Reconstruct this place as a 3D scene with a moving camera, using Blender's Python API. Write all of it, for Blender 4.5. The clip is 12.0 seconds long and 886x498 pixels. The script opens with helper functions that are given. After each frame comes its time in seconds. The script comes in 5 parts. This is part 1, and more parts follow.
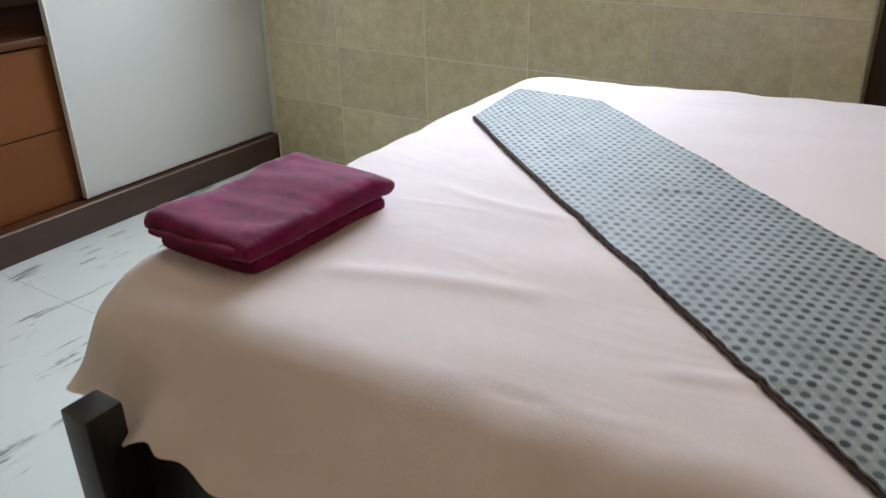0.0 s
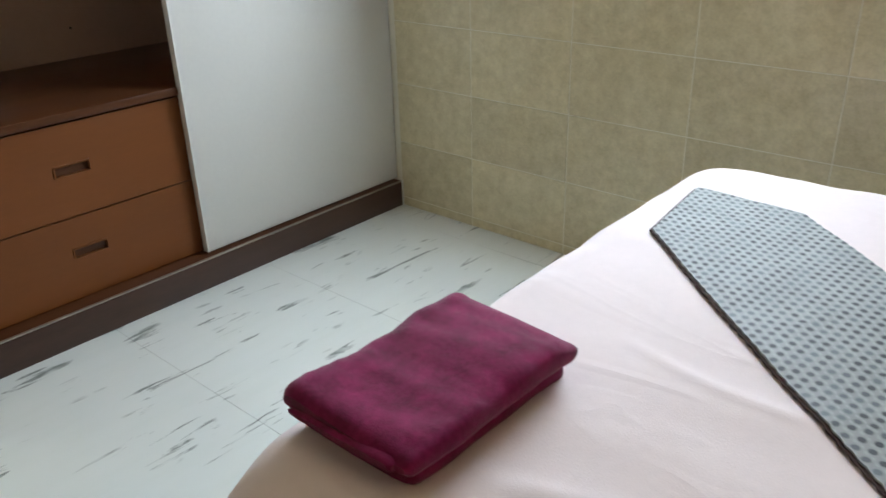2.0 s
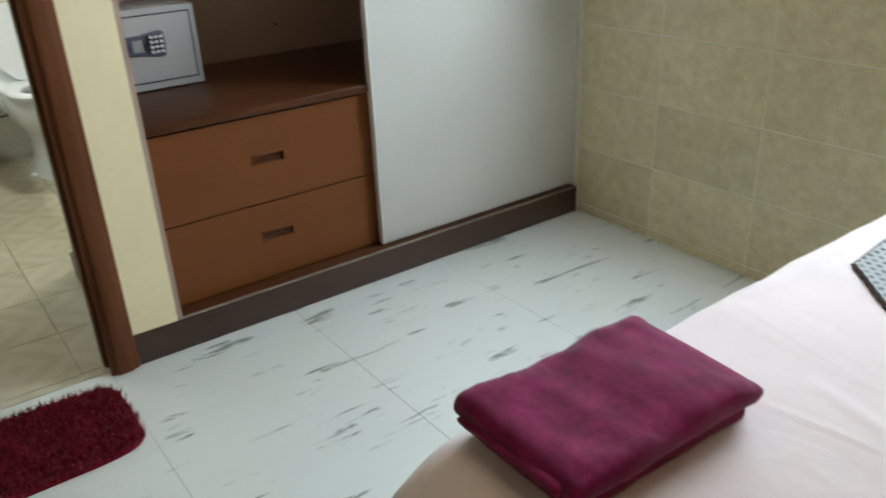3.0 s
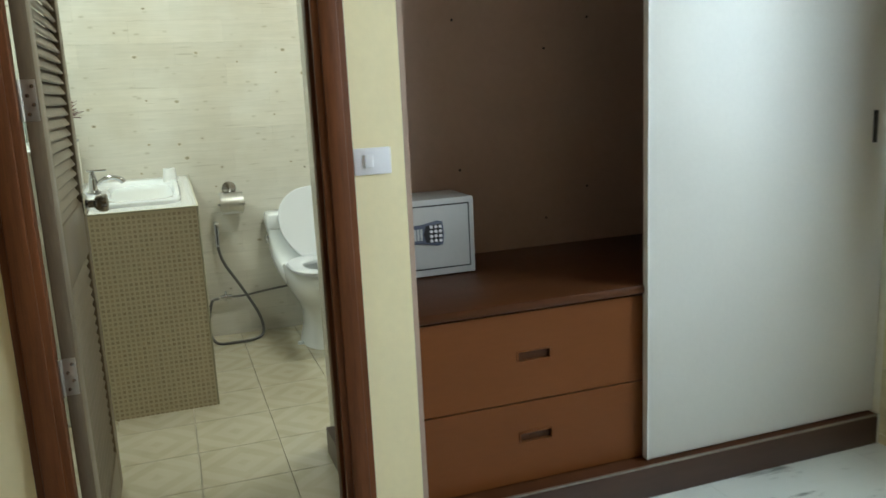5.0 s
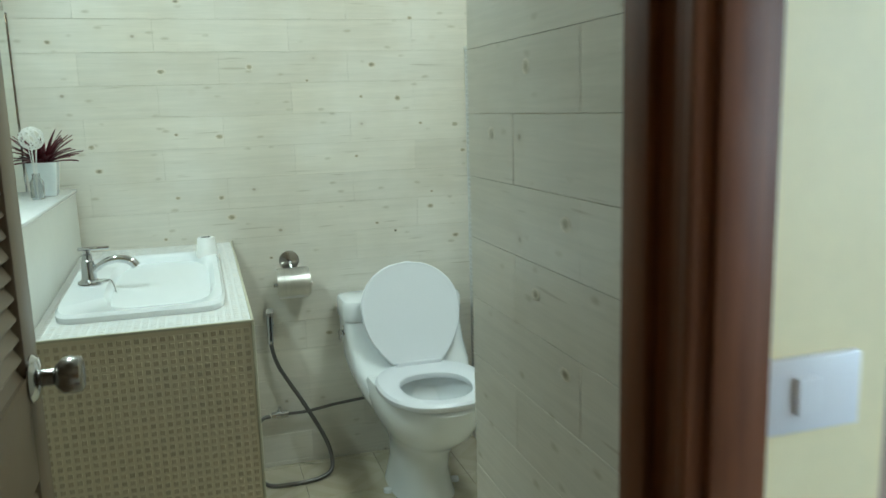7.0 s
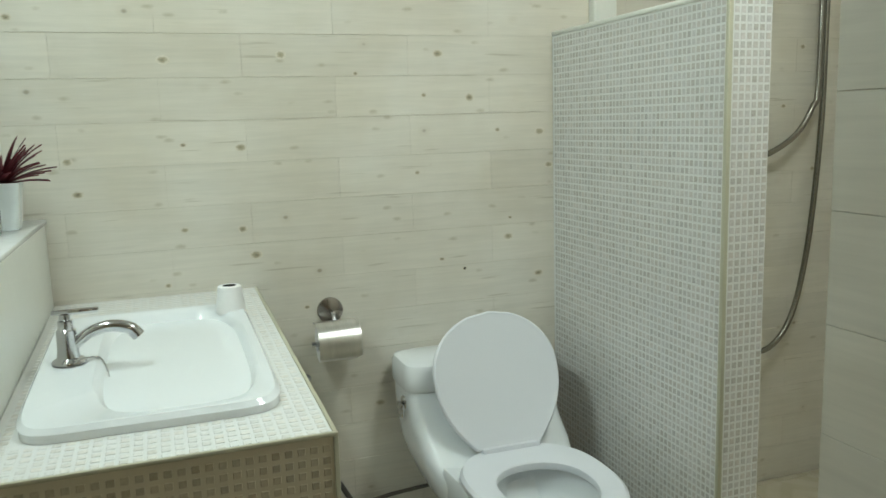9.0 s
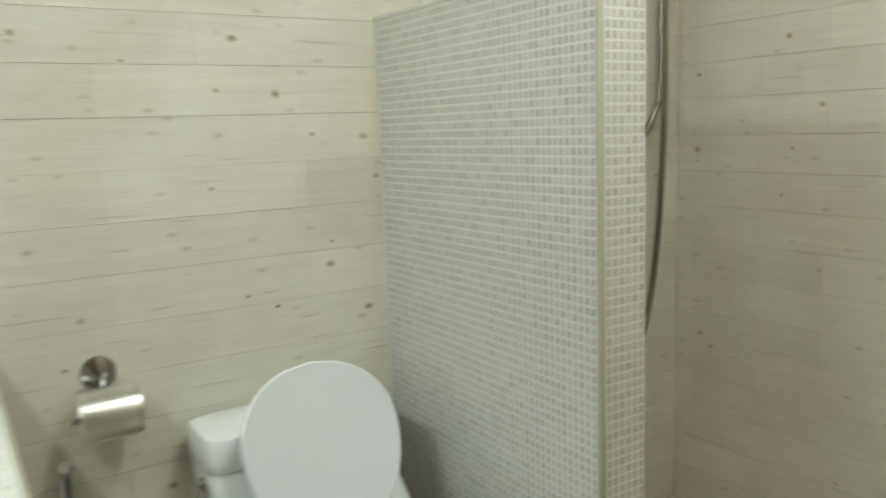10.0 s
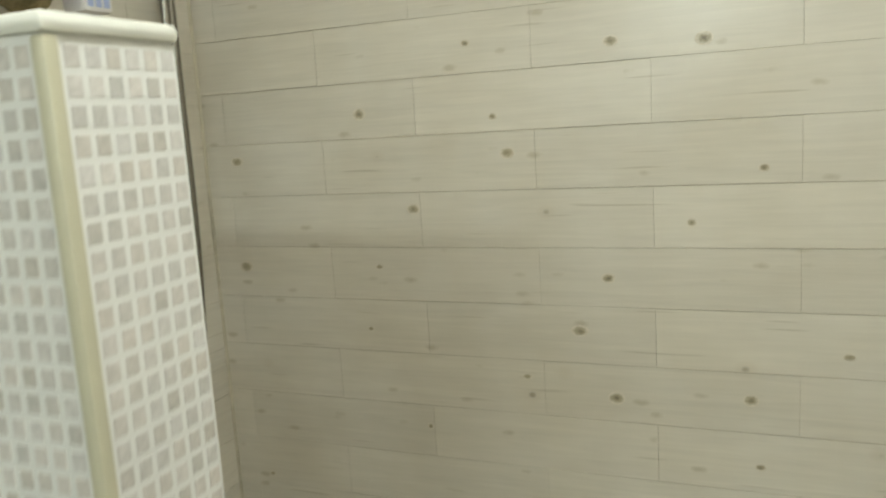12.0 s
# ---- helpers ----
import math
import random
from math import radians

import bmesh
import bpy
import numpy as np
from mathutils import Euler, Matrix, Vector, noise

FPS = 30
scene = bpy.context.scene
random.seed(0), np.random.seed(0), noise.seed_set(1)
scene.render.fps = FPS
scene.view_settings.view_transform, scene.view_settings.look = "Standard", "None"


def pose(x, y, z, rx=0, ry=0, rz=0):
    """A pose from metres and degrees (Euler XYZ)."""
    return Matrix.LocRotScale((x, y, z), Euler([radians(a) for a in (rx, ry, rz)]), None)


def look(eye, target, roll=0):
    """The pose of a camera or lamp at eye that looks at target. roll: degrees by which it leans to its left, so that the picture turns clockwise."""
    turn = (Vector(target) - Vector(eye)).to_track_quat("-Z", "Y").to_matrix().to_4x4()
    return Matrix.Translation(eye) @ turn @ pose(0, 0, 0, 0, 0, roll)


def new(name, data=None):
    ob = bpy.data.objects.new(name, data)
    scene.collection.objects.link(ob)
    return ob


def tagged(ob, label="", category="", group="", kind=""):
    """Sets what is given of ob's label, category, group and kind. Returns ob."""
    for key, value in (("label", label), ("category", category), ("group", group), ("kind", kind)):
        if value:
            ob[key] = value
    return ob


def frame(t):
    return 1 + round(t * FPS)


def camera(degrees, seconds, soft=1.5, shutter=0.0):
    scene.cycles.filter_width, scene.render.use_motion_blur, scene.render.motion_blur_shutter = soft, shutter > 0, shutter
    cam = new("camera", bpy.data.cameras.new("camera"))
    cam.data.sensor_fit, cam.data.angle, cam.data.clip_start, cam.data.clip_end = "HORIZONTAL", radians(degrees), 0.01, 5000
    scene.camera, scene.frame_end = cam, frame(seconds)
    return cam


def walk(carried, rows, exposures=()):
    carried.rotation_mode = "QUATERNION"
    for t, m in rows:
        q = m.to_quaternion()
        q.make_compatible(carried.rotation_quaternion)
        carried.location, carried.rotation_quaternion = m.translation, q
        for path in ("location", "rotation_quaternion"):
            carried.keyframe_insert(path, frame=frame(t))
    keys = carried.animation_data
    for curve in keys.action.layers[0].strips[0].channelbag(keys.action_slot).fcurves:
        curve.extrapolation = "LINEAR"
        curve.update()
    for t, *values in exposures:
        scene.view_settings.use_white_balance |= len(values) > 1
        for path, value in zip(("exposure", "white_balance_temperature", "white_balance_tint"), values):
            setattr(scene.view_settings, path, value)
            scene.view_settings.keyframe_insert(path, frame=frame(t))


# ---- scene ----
cam = camera(58.1, 12.0, soft=1.5, shutter=0.4)
PATH = [
    (0, (0.317, 0.988, 1.087), (-0.694, 2.481, 0.223), -1.4),
    (0.5, (0.255, 1.055, 1.105), (-0.761, 2.548, 0.245), -1.3),
    (1, (0.207, 1.096, 1.138), (-0.832, 2.572, 0.277), -0.1),
    (1.5, (0.124, 1.132, 1.182), (-1.008, 2.539, 0.323), -1.3),
    (2, (0.058, 1.153, 1.197), (-1.148, 2.502, 0.345), -1.7),
    (2.5, (0.025, 1.172, 1.203), (-1.303, 2.4, 0.349), -2.2),
    (3, (0.033, 1.149, 1.215), (-1.447, 2.195, 0.37), -2.6),
    (3.5, (0.032, 1.138, 1.217), (-1.616, 2.049, 0.544), -2.4),
    (3.7, (0.021, 1.118, 1.195), (-1.682, 2.003, 0.631), -2.4),
    (5.3, (-0.289, 1.119, 1.237), (-2.16, 1.719, 0.861), -2.3),
    (5.5, (-0.437, 1.124, 1.24), (-2.315, 1.713, 0.883), -2.0),
    (5.6, (-0.501, 1.126, 1.244), (-2.38, 1.712, 0.887), -2.1),
    (6, (-0.791, 1.135, 1.241), (-2.674, 1.713, 0.895), -1.8),
    (6.5, (-1.17, 1.125, 1.279), (-3.055, 1.694, 0.931), -1.9),
    (7, (-1.525, 1.124, 1.308), (-3.409, 1.698, 0.959), -1.7),
    (7.5, (-1.795, 1.085, 1.32), (-3.679, 1.661, 0.973), -1.6),
    (7.7, (-1.898, 1.051, 1.313), (-3.782, 1.629, 0.97), -1.5),
    (9.3, (-2.355, 1.004, 1.262), (-4.198, 1.724, 0.974), -2.0),
    (9.5, (-2.421, 1.022, 1.251), (-4.232, 1.824, 0.971), -2.1),
    (10, (-2.658, 1.165, 1.256), (-4.325, 2.229, 0.959), -2.0),
    (10.3, (-2.809, 1.261, 1.271), (-4.321, 2.535, 0.968), -1.9),
    (10.5, (-2.899, 1.325, 1.283), (-4.293, 2.727, 0.981), -1.8),
    (11, (-3.08, 1.489, 1.326), (-4.246, 3.088, 1.035), -2.0),
    (11.5, (-3.184, 1.643, 1.363), (-4.115, 3.392, 1.086), -2.4),
    (12, (-3.262, 1.769, 1.455), (-4.032, 3.586, 1.135), -3.6),
]
WB = [(0.0, -0.04, 6150, 9), (3.0, -0.16, 6250, 4), (3.6, -0.18, 6500, -3), (5.3, -0.24, 6050, -2), (6.5, -0.26, 5650, -8), (7.7, -0.52, 5300, -9), (9.3, -0.46, 6000, 1), (10.5, -0.31, 6250, 3), (12.0, -0.33, 6300, 5)]
walk(cam, [(t, look(eye, target, roll)) for t, eye, target, roll in PATH], WB)

# ---- plan, in metres ----
WX = -2.04          # bedroom face of the wardrobe wall
NY = 3.27           # bedroom face of the north wall
BX = -4.404         # bathroom west wall
BNY = 3.178         # bathroom north wall
RY = 1.578          # south face of the wall return beside the door
RX = -2.84          # bathroom face of the wall behind the wardrobe
BSY = 0.585         # bathroom south wall
CEIL = 2.55

# ---- world and lights ----
world = bpy.data.worlds.new("sky")
scene.world = world
world.use_nodes = True
wn = world.node_tree
sky = wn.nodes.new("ShaderNodeTexSky")
sky.sky_type, sky.sun_disc = "NISHITA", False
sky.sun_elevation, sky.sun_rotation = radians(50), radians(150)
wn.links.new(sky.outputs[0], wn.nodes["Background"].inputs[0])
wn.nodes["Background"].inputs[1].default_value = 0.12


def area(name, m, sx, sy, power, color):
    d = bpy.data.lights.new(name, "AREA")
    d.shape, d.size, d.size_y, d.energy, d.color = "RECTANGLE", sx, sy, power, color
    o = new(name, d)
    o.matrix_basis = m
    return o


# daylight in the window opening, the tube over the mirror, and the bedroom's ceiling lamp
area("window_daylight", look((-0.95, NY + 0.10, 1.55), (-0.95, 0, 0.6)), 1.15, 1.1, 54, (0.80, 0.89, 1.0))
area("mirror_tube_light", look((-3.6, 0.67, 1.985), (-3.6, 1.35, 1.2)), 0.6, 0.05, 10.5, (0.93, 1.0, 0.93))
area("bath_ceiling_light", look((-3.2, 2.05, CEIL - 0.09), (-3.2, 2.05, 0)), 0.3, 0.3, 20, (1.0, 1.0, 0.93))
area("bedroom_ceiling_light", look((1.75, 1.8, CEIL - 0.09), (1.75, 1.8, 0)), 0.35, 0.35, 11, (1.0, 0.74, 0.45))


# ---- materials ----
def nd(t, kind, **kw):
    n = t.nodes.new(kind)
    for k, v in kw.items():
        n.inputs[k].default_value = v
    return n


def math_node(t, op, a, b=None, clamp=False):
    n = t.nodes.new("ShaderNodeMath")
    n.operation, n.use_clamp = op, clamp
    for i, v in enumerate((a, b)):
        if v is None:
            continue
        if isinstance(v, (int, float)):
            n.inputs[i].default_value = v
        else:
            t.links.new(v, n.inputs[i])
    return n.outputs[0]


def remap(t, v, a, b, c, d):
    n = t.nodes.new("ShaderNodeMapRange")
    t.links.new(v, n.inputs[0])
    for i, x in enumerate((a, b, c, d)):
        n.inputs[i + 1].default_value = x
    return n.outputs[0]


def mixc(t, f, a, b, mode="MIX"):
    n = t.nodes.new("ShaderNodeMix")
    n.data_type, n.blend_type = "RGBA", mode
    for i, v in ((0, f), (6, a), (7, b)):
        if isinstance(v, (int, float)):
            n.inputs[i].default_value = v
        elif isinstance(v, tuple):
            n.inputs[i].default_value = (*v, 1) if len(v) == 3 else v
        else:
            t.links.new(v, n.inputs[i])
    return n.outputs[2]


def coords(t, stretch=(1, 1, 1), jitter=True):
    """Object coordinates, shifted for each object by its random number."""
    tc = t.nodes.new("ShaderNodeTexCoord")
    mp = t.nodes.new("ShaderNodeMapping")
    mp.inputs["Scale"].default_value = stretch
    v = tc.outputs["Object"]
    rnd = t.nodes.new("ShaderNodeObjectInfo").outputs["Random"]
    if jitter:
        va = t.nodes.new("ShaderNodeVectorMath")
        va.operation = "ADD"
        t.links.new(v, va.inputs[0])
        t.links.new(math_node(t, "MULTIPLY", rnd, 37.0), va.inputs[1])
        v = va.outputs[0]
    t.links.new(v, mp.inputs[0])
    return mp.outputs[0], rnd, tc


def noise_tex(t, v, scale, detail=3.0, rough=0.55, dist=0.0):
    n = nd(t, "ShaderNodeTexNoise", Scale=scale, Detail=detail, Roughness=rough, Distortion=dist)
    t.links.new(v, n.inputs["Vector"])
    return n.outputs["Fac"]


def mat(name, c, rough=0.5, metal=0.0, vary=0.10, s1=2.5, s2=45, bump=0.0, bs=120, stretch=(1, 1, 1), jitter=True, rnd=0.0, sheen=0.0, coat=0.0, rough_var=0.02):
    m = bpy.data.materials.new(name)
    m.use_nodes = True
    t = m.node_tree
    b = t.nodes["Principled BSDF"]
    v, r, tc = coords(t, stretch, jitter)
    n1, n2 = noise_tex(t, v, s1), noise_tex(t, v, s2, 4)
    k = math_node(t, "ADD", remap(t, n1, 0.25, 0.75, 1 - vary, 1 + vary), remap(t, n2, 0.25, 0.75, -vary * 0.6, vary * 0.6))
    if rnd:
        k = math_node(t, "ADD", k, remap(t, r, 0, 1, -rnd, rnd))
    t.links.new(mixc(t, 1.0, c, k, "MULTIPLY"), b.inputs["Base Color"])
    t.links.new(remap(t, n2, 0.3, 0.7, max(0.02, rough - rough_var), min(1, rough + rough_var)), b.inputs["Roughness"])
    b.inputs["Metallic"].default_value = metal
    b.inputs["Coat Weight"].default_value = coat
    if sheen:
        b.inputs["Sheen Weight"].default_value, b.inputs["Sheen Roughness"].default_value = sheen, 0.4
    if bump:
        bp = nd(t, "ShaderNodeBump", Strength=bump, Distance=0.004)
        t.links.new(noise_tex(t, v, bs, 4), bp.inputs["Height"])
        t.links.new(bp.outputs[0], b.inputs["Normal"])
    return m


def principled(m):
    return m.node_tree.nodes["Principled BSDF"]


M = {}
M["cream"] = mat("cream_wall_paint", (0.86, 0.755, 0.475), 0.55, vary=0.04, bump=0.06, bs=90)
# for walls out of view: tan chosen to make bounced light dim and warm
M["tan"] = mat("tan_bounce_wall", (0.40, 0.28, 0.165), 0.6, vary=0.05, bump=0.06, bs=90)
M["beige"] = mat("beige_bounce_ceiling", (0.52, 0.42, 0.29), 0.8, vary=0.03)
M["ceil"] = mat("white_ceiling_paint", (0.8, 0.79, 0.75), 0.8, vary=0.03)
M["grout"] = mat("grey_grout", (0.64, 0.58, 0.42), 0.85, vary=0.1)
M["bed_grout"] = mat("pale_tile_grout", (0.86, 0.83, 0.70), 0.8, vary=0.08)
M["plank_grout"] = mat("cream_grout", (0.60, 0.55, 0.45), 0.85, vary=0.12)
M["frame"] = mat("brown_varnished_wood", (0.135, 0.045, 0.014), 0.5, vary=0.25, s1=6, s2=40, stretch=(9, 9, 0.6), bump=0.1)
M["leaf"] = mat("grey_brown_door_wood", (0.17, 0.125, 0.078), 0.4, vary=0.15, s1=5, s2=40, stretch=(1, 8, 0.7), bump=0.08)
M["lam"] = mat("brown_laminate", (0.16, 0.053, 0.0135), 0.42, vary=0.07, s1=2, s2=30, stretch=(3, 0.6, 3), bump=0.02)
M["lamtop"] = mat("dark_brown_laminate", (0.080, 0.029, 0.011), 0.33, vary=0.16, s1=3, s2=30, stretch=(6, 0.6, 6), bump=0.03)
M["plinth"] = mat("dark_brown_plinth", (0.060, 0.030, 0.020), 0.38, vary=0.18, s1=4, s2=40, stretch=(6, 0.8, 6), bump=0.05)
M["white"] = mat("off_white_laminate", (0.65, 0.64, 0.595), 0.38, vary=0.03, s2=70, bump=0.02)
M["back"] = mat("wardrobe_back_panel", (0.40, 0.285, 0.22), 0.6, vary=0.06)
M["porc"] = mat("white_porcelain", (0.80, 0.82, 0.83), 0.09, vary=0.008, coat=0.3)
m = bpy.data.materials.new("white_seat_plastic")
m.use_nodes = True
principled(m).inputs["Base Color"].default_value = (0.72, 0.73, 0.76, 1)
principled(m).inputs["Roughness"].default_value = 0.3
M["seat"] = m
M["chrome"] = mat("chrome", (0.58, 0.58, 0.59), 0.12, metal=1.0, vary=0.05)
M["steel"] = mat("brushed_steel", (0.66, 0.65, 0.62), 0.3, metal=1.0, vary=0.1, stretch=(1, 20, 1))
M["knob"] = mat("nickel_and_dark_chrome", (0.36, 0.335, 0.31), 0.22, metal=1.0, vary=0.1)
M["hinge"] = mat("aged_hinge_metal", (0.42, 0.38, 0.33), 0.42, metal=0.9, vary=0.2)
M["plastic"] = mat("white_switch_plastic", (0.80, 0.78, 0.80), 0.35, vary=0.02)
M["safe"] = mat("pale_grey_powder_coat", (0.45, 0.45, 0.435), 0.45, vary=0.04, bump=0.08, bs=400)
M["safe_panel"] = mat("dark_slate_plastic", (0.085, 0.095, 0.14), 0.35, vary=0.08)
M["black"] = mat("black_plastic", (0.012, 0.012, 0.014), 0.4, vary=0.1)
M["blackwood"] = mat("black_painted_wood", (0.020, 0.020, 0.022), 0.38, vary=0.2, stretch=(2, 2, 0.5), bump=0.05)
M["sheet"] = mat("pale_pink_cotton", (0.80, 0.70, 0.69), 0.85, vary=0.03, s1=4, s2=60, bump=0.12, bs=350, sheen=0.25)
nt = M["sheet"].node_tree
cv, _, _ = coords(nt, (1, 1, 1), False)
cm = nd(nt, "ShaderNodeMapping")
nt.links.new(cv, cm.inputs[0])
cm.inputs["Rotation"].default_value, cm.inputs["Scale"].default_value = (0, 0, radians(35)), (1.1, 3.4, 2.0)
cr = math_node(nt, "ABSOLUTE", math_node(nt, "SUBTRACT", noise_tex(nt, cm.outputs[0], 1.3, 3, 0.5, 0.9), 0.5))
b2n = nd(nt, "ShaderNodeBump", Strength=0.1, Distance=0.012)
nt.links.new(math_node(nt, "MULTIPLY", remap(nt, cr, 0.0, 0.07, 1.0, 0.0), remap(nt, noise_tex(nt, cv, 2.6, 2), 0.47, 0.62, 0.0, 1.0)), b2n.inputs["Height"])
old = [n for n in nt.nodes if n.bl_idname == "ShaderNodeBump" and n != b2n][0]
nt.links.new(b2n.outputs[0], old.inputs["Normal"])
M["under"] = mat("dark_brown_lining", (0.05, 0.022, 0.018), 0.9, vary=0.15)
M["towel"] = mat("maroon_plush", (0.18, 0.010, 0.062), 0.95, vary=0.34, s1=26, s2=150, bump=0.22, bs=520, sheen=0.35)
M["rug"] = mat("dark_red_shag", (0.15, 0.006, 0.016), 0.95, vary=0.3, s1=14, s2=120, sheen=0.25, rnd=0.2)
M["curtain"] = mat("mauve_brown_curtain", (0.11, 0.075, 0.085), 0.85, vary=0.12, bump=0.1, bs=300, sheen=0.3)
M["paper"] = mat("white_tissue", (0.82, 0.81, 0.79), 0.95, vary=0.04, bump=0.1)
M["trim"] = mat("beige_trim", (0.44, 0.42, 0.31), 0.35, vary=0.05)
# beige of the shower corner strip, for the duller look of the grazing wall
M["sealant"] = mat("corner_sliver_beige", (0.58, 0.54, 0.43), 0.6, vary=0.18, s1=9, s2=40, bump=0.1)
M["trim_white"] = mat("white_edge_trim", (0.72, 0.72, 0.66), 0.3, vary=0.05)
M["mos_base"] = mat("white_mosaic_ground", (0.74, 0.74, 0.72), 0.2, vary=0.03, s1=6, s2=50)
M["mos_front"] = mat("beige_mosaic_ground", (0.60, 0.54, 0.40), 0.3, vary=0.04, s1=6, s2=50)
# hose chrome darkened in its base colour for the dark surroundings it reflects
M["shower_hose"] = mat("dark_chrome_hose", (0.27, 0.255, 0.225), 0.25, metal=1.0, vary=0.2, s2=150)
M["hose"] = mat("dark_braided_steel", (0.16, 0.15, 0.14), 0.35, metal=0.9, vary=0.2, s2=200)
M["recess_dark"] = mat("dark_brown_recess", (0.07, 0.045, 0.025), 0.4, vary=0.2, stretch=(8, 8, 0.6))
M["plant"] = mat("dark_red_leaf", (0.09, 0.008, 0.014), 0.5, vary=0.35, s1=20, rnd=0.2)
M["pot"] = mat("frosted_white_glass", (0.72, 0.76, 0.76), 0.15, vary=0.05, coat=0.5)
M["soil"] = mat("dark_moss_and_roll_hole", (0.02, 0.02, 0.014), 0.95, vary=0.3)
M["ball"] = mat("white_wicker", (0.75, 0.73, 0.68), 0.8, vary=0.1)
M["alu"] = mat("white_window_frame", (0.8, 0.82, 0.82), 0.35, vary=0.03)
M["outside"] = mat("pale_glow_backdrop", (0.75, 0.78, 0.75), 0.8, vary=0.1, s1=1)
# emission makes the backdrop burn out white behind the panes
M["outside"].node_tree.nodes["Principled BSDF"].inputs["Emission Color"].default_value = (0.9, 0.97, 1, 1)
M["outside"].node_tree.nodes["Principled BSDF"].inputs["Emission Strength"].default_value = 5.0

for key in ("frame", "lam", "lamtop"):
    M[key].node_tree.nodes["Principled BSDF"].inputs["Specular IOR Level"].default_value = 0.24
for key in ("towel", "sheet", "rug", "curtain", "paper"):
    M[key].node_tree.nodes["Principled BSDF"].inputs["Specular IOR Level"].default_value = 0.1

# glass and mirror
m = bpy.data.materials.new("window_glass")
m.use_nodes = True
principled(m).inputs["Transmission Weight"].default_value = 1
principled(m).inputs["Roughness"].default_value = 0.02
M["glass"] = m
m = bpy.data.materials.new("mirror_silver")
m.use_nodes = True
principled(m).inputs["Metallic"].default_value = 1
principled(m).inputs["Base Color"].default_value = (0.86, 0.9, 0.87, 1)
principled(m).inputs["Roughness"].default_value = 0.015
M["mirror"] = m


def emit(name, color, strength):
    m = bpy.data.materials.new(name)
    m.use_nodes = True
    principled(m).inputs["Emission Color"].default_value = (*color, 1)
    principled(m).inputs["Emission Strength"].default_value = strength
    return m


M["tube"] = emit("lit_tube", (0.92, 1, 0.9), 6)
M["lampglass"] = emit("lit_diffuser", (1, 0.9, 0.7), 3)


def special(name, rough, build):
    """A material whose colour and bump come from build(tree, coordinates, random) -> colour, height."""
    m = bpy.data.materials.new(name)
    m.use_nodes = True
    t = m.node_tree
    b = t.nodes["Principled BSDF"]
    color, height, strength = build(t)
    t.links.new(color, b.inputs["Base Color"])
    b.inputs["Roughness"].default_value = rough
    if height is not None:
        bp = nd(t, "ShaderNodeBump", Strength=strength, Distance=0.003)
        t.links.new(height, bp.inputs["Height"])
        t.links.new(bp.outputs[0], b.inputs["Normal"])
    return m


def bed_tile(t):
    v, r, _ = coords(t)
    a, b, c = noise_tex(t, v, 3), noise_tex(t, v, 26, 5, 0.7), noise_tex(t, v, 150, 3)
    k = math_node(t, "ADD", remap(t, a, 0.3, 0.7, -0.05, 0.05), remap(t, b, 0.3, 0.7, -0.08, 0.08))
    k = math_node(t, "ADD", k, remap(t, c, 0.3, 0.7, -0.06, 0.06))
    k = math_node(t, "ADD", k, remap(t, r, 0, 1, 0.95, 1.05))
    warm = mixc(t, remap(t, b, 0.35, 0.65, 0, 1), (0.70, 0.625, 0.40), (0.74, 0.675, 0.47))
    return mixc(t, 1.0, warm, k, "MULTIPLY"), noise_tex(t, v, 75, 3, 0.6), 0.5


M["bedtile"] = special("mottled_beige_tile", 0.22, bed_tile)


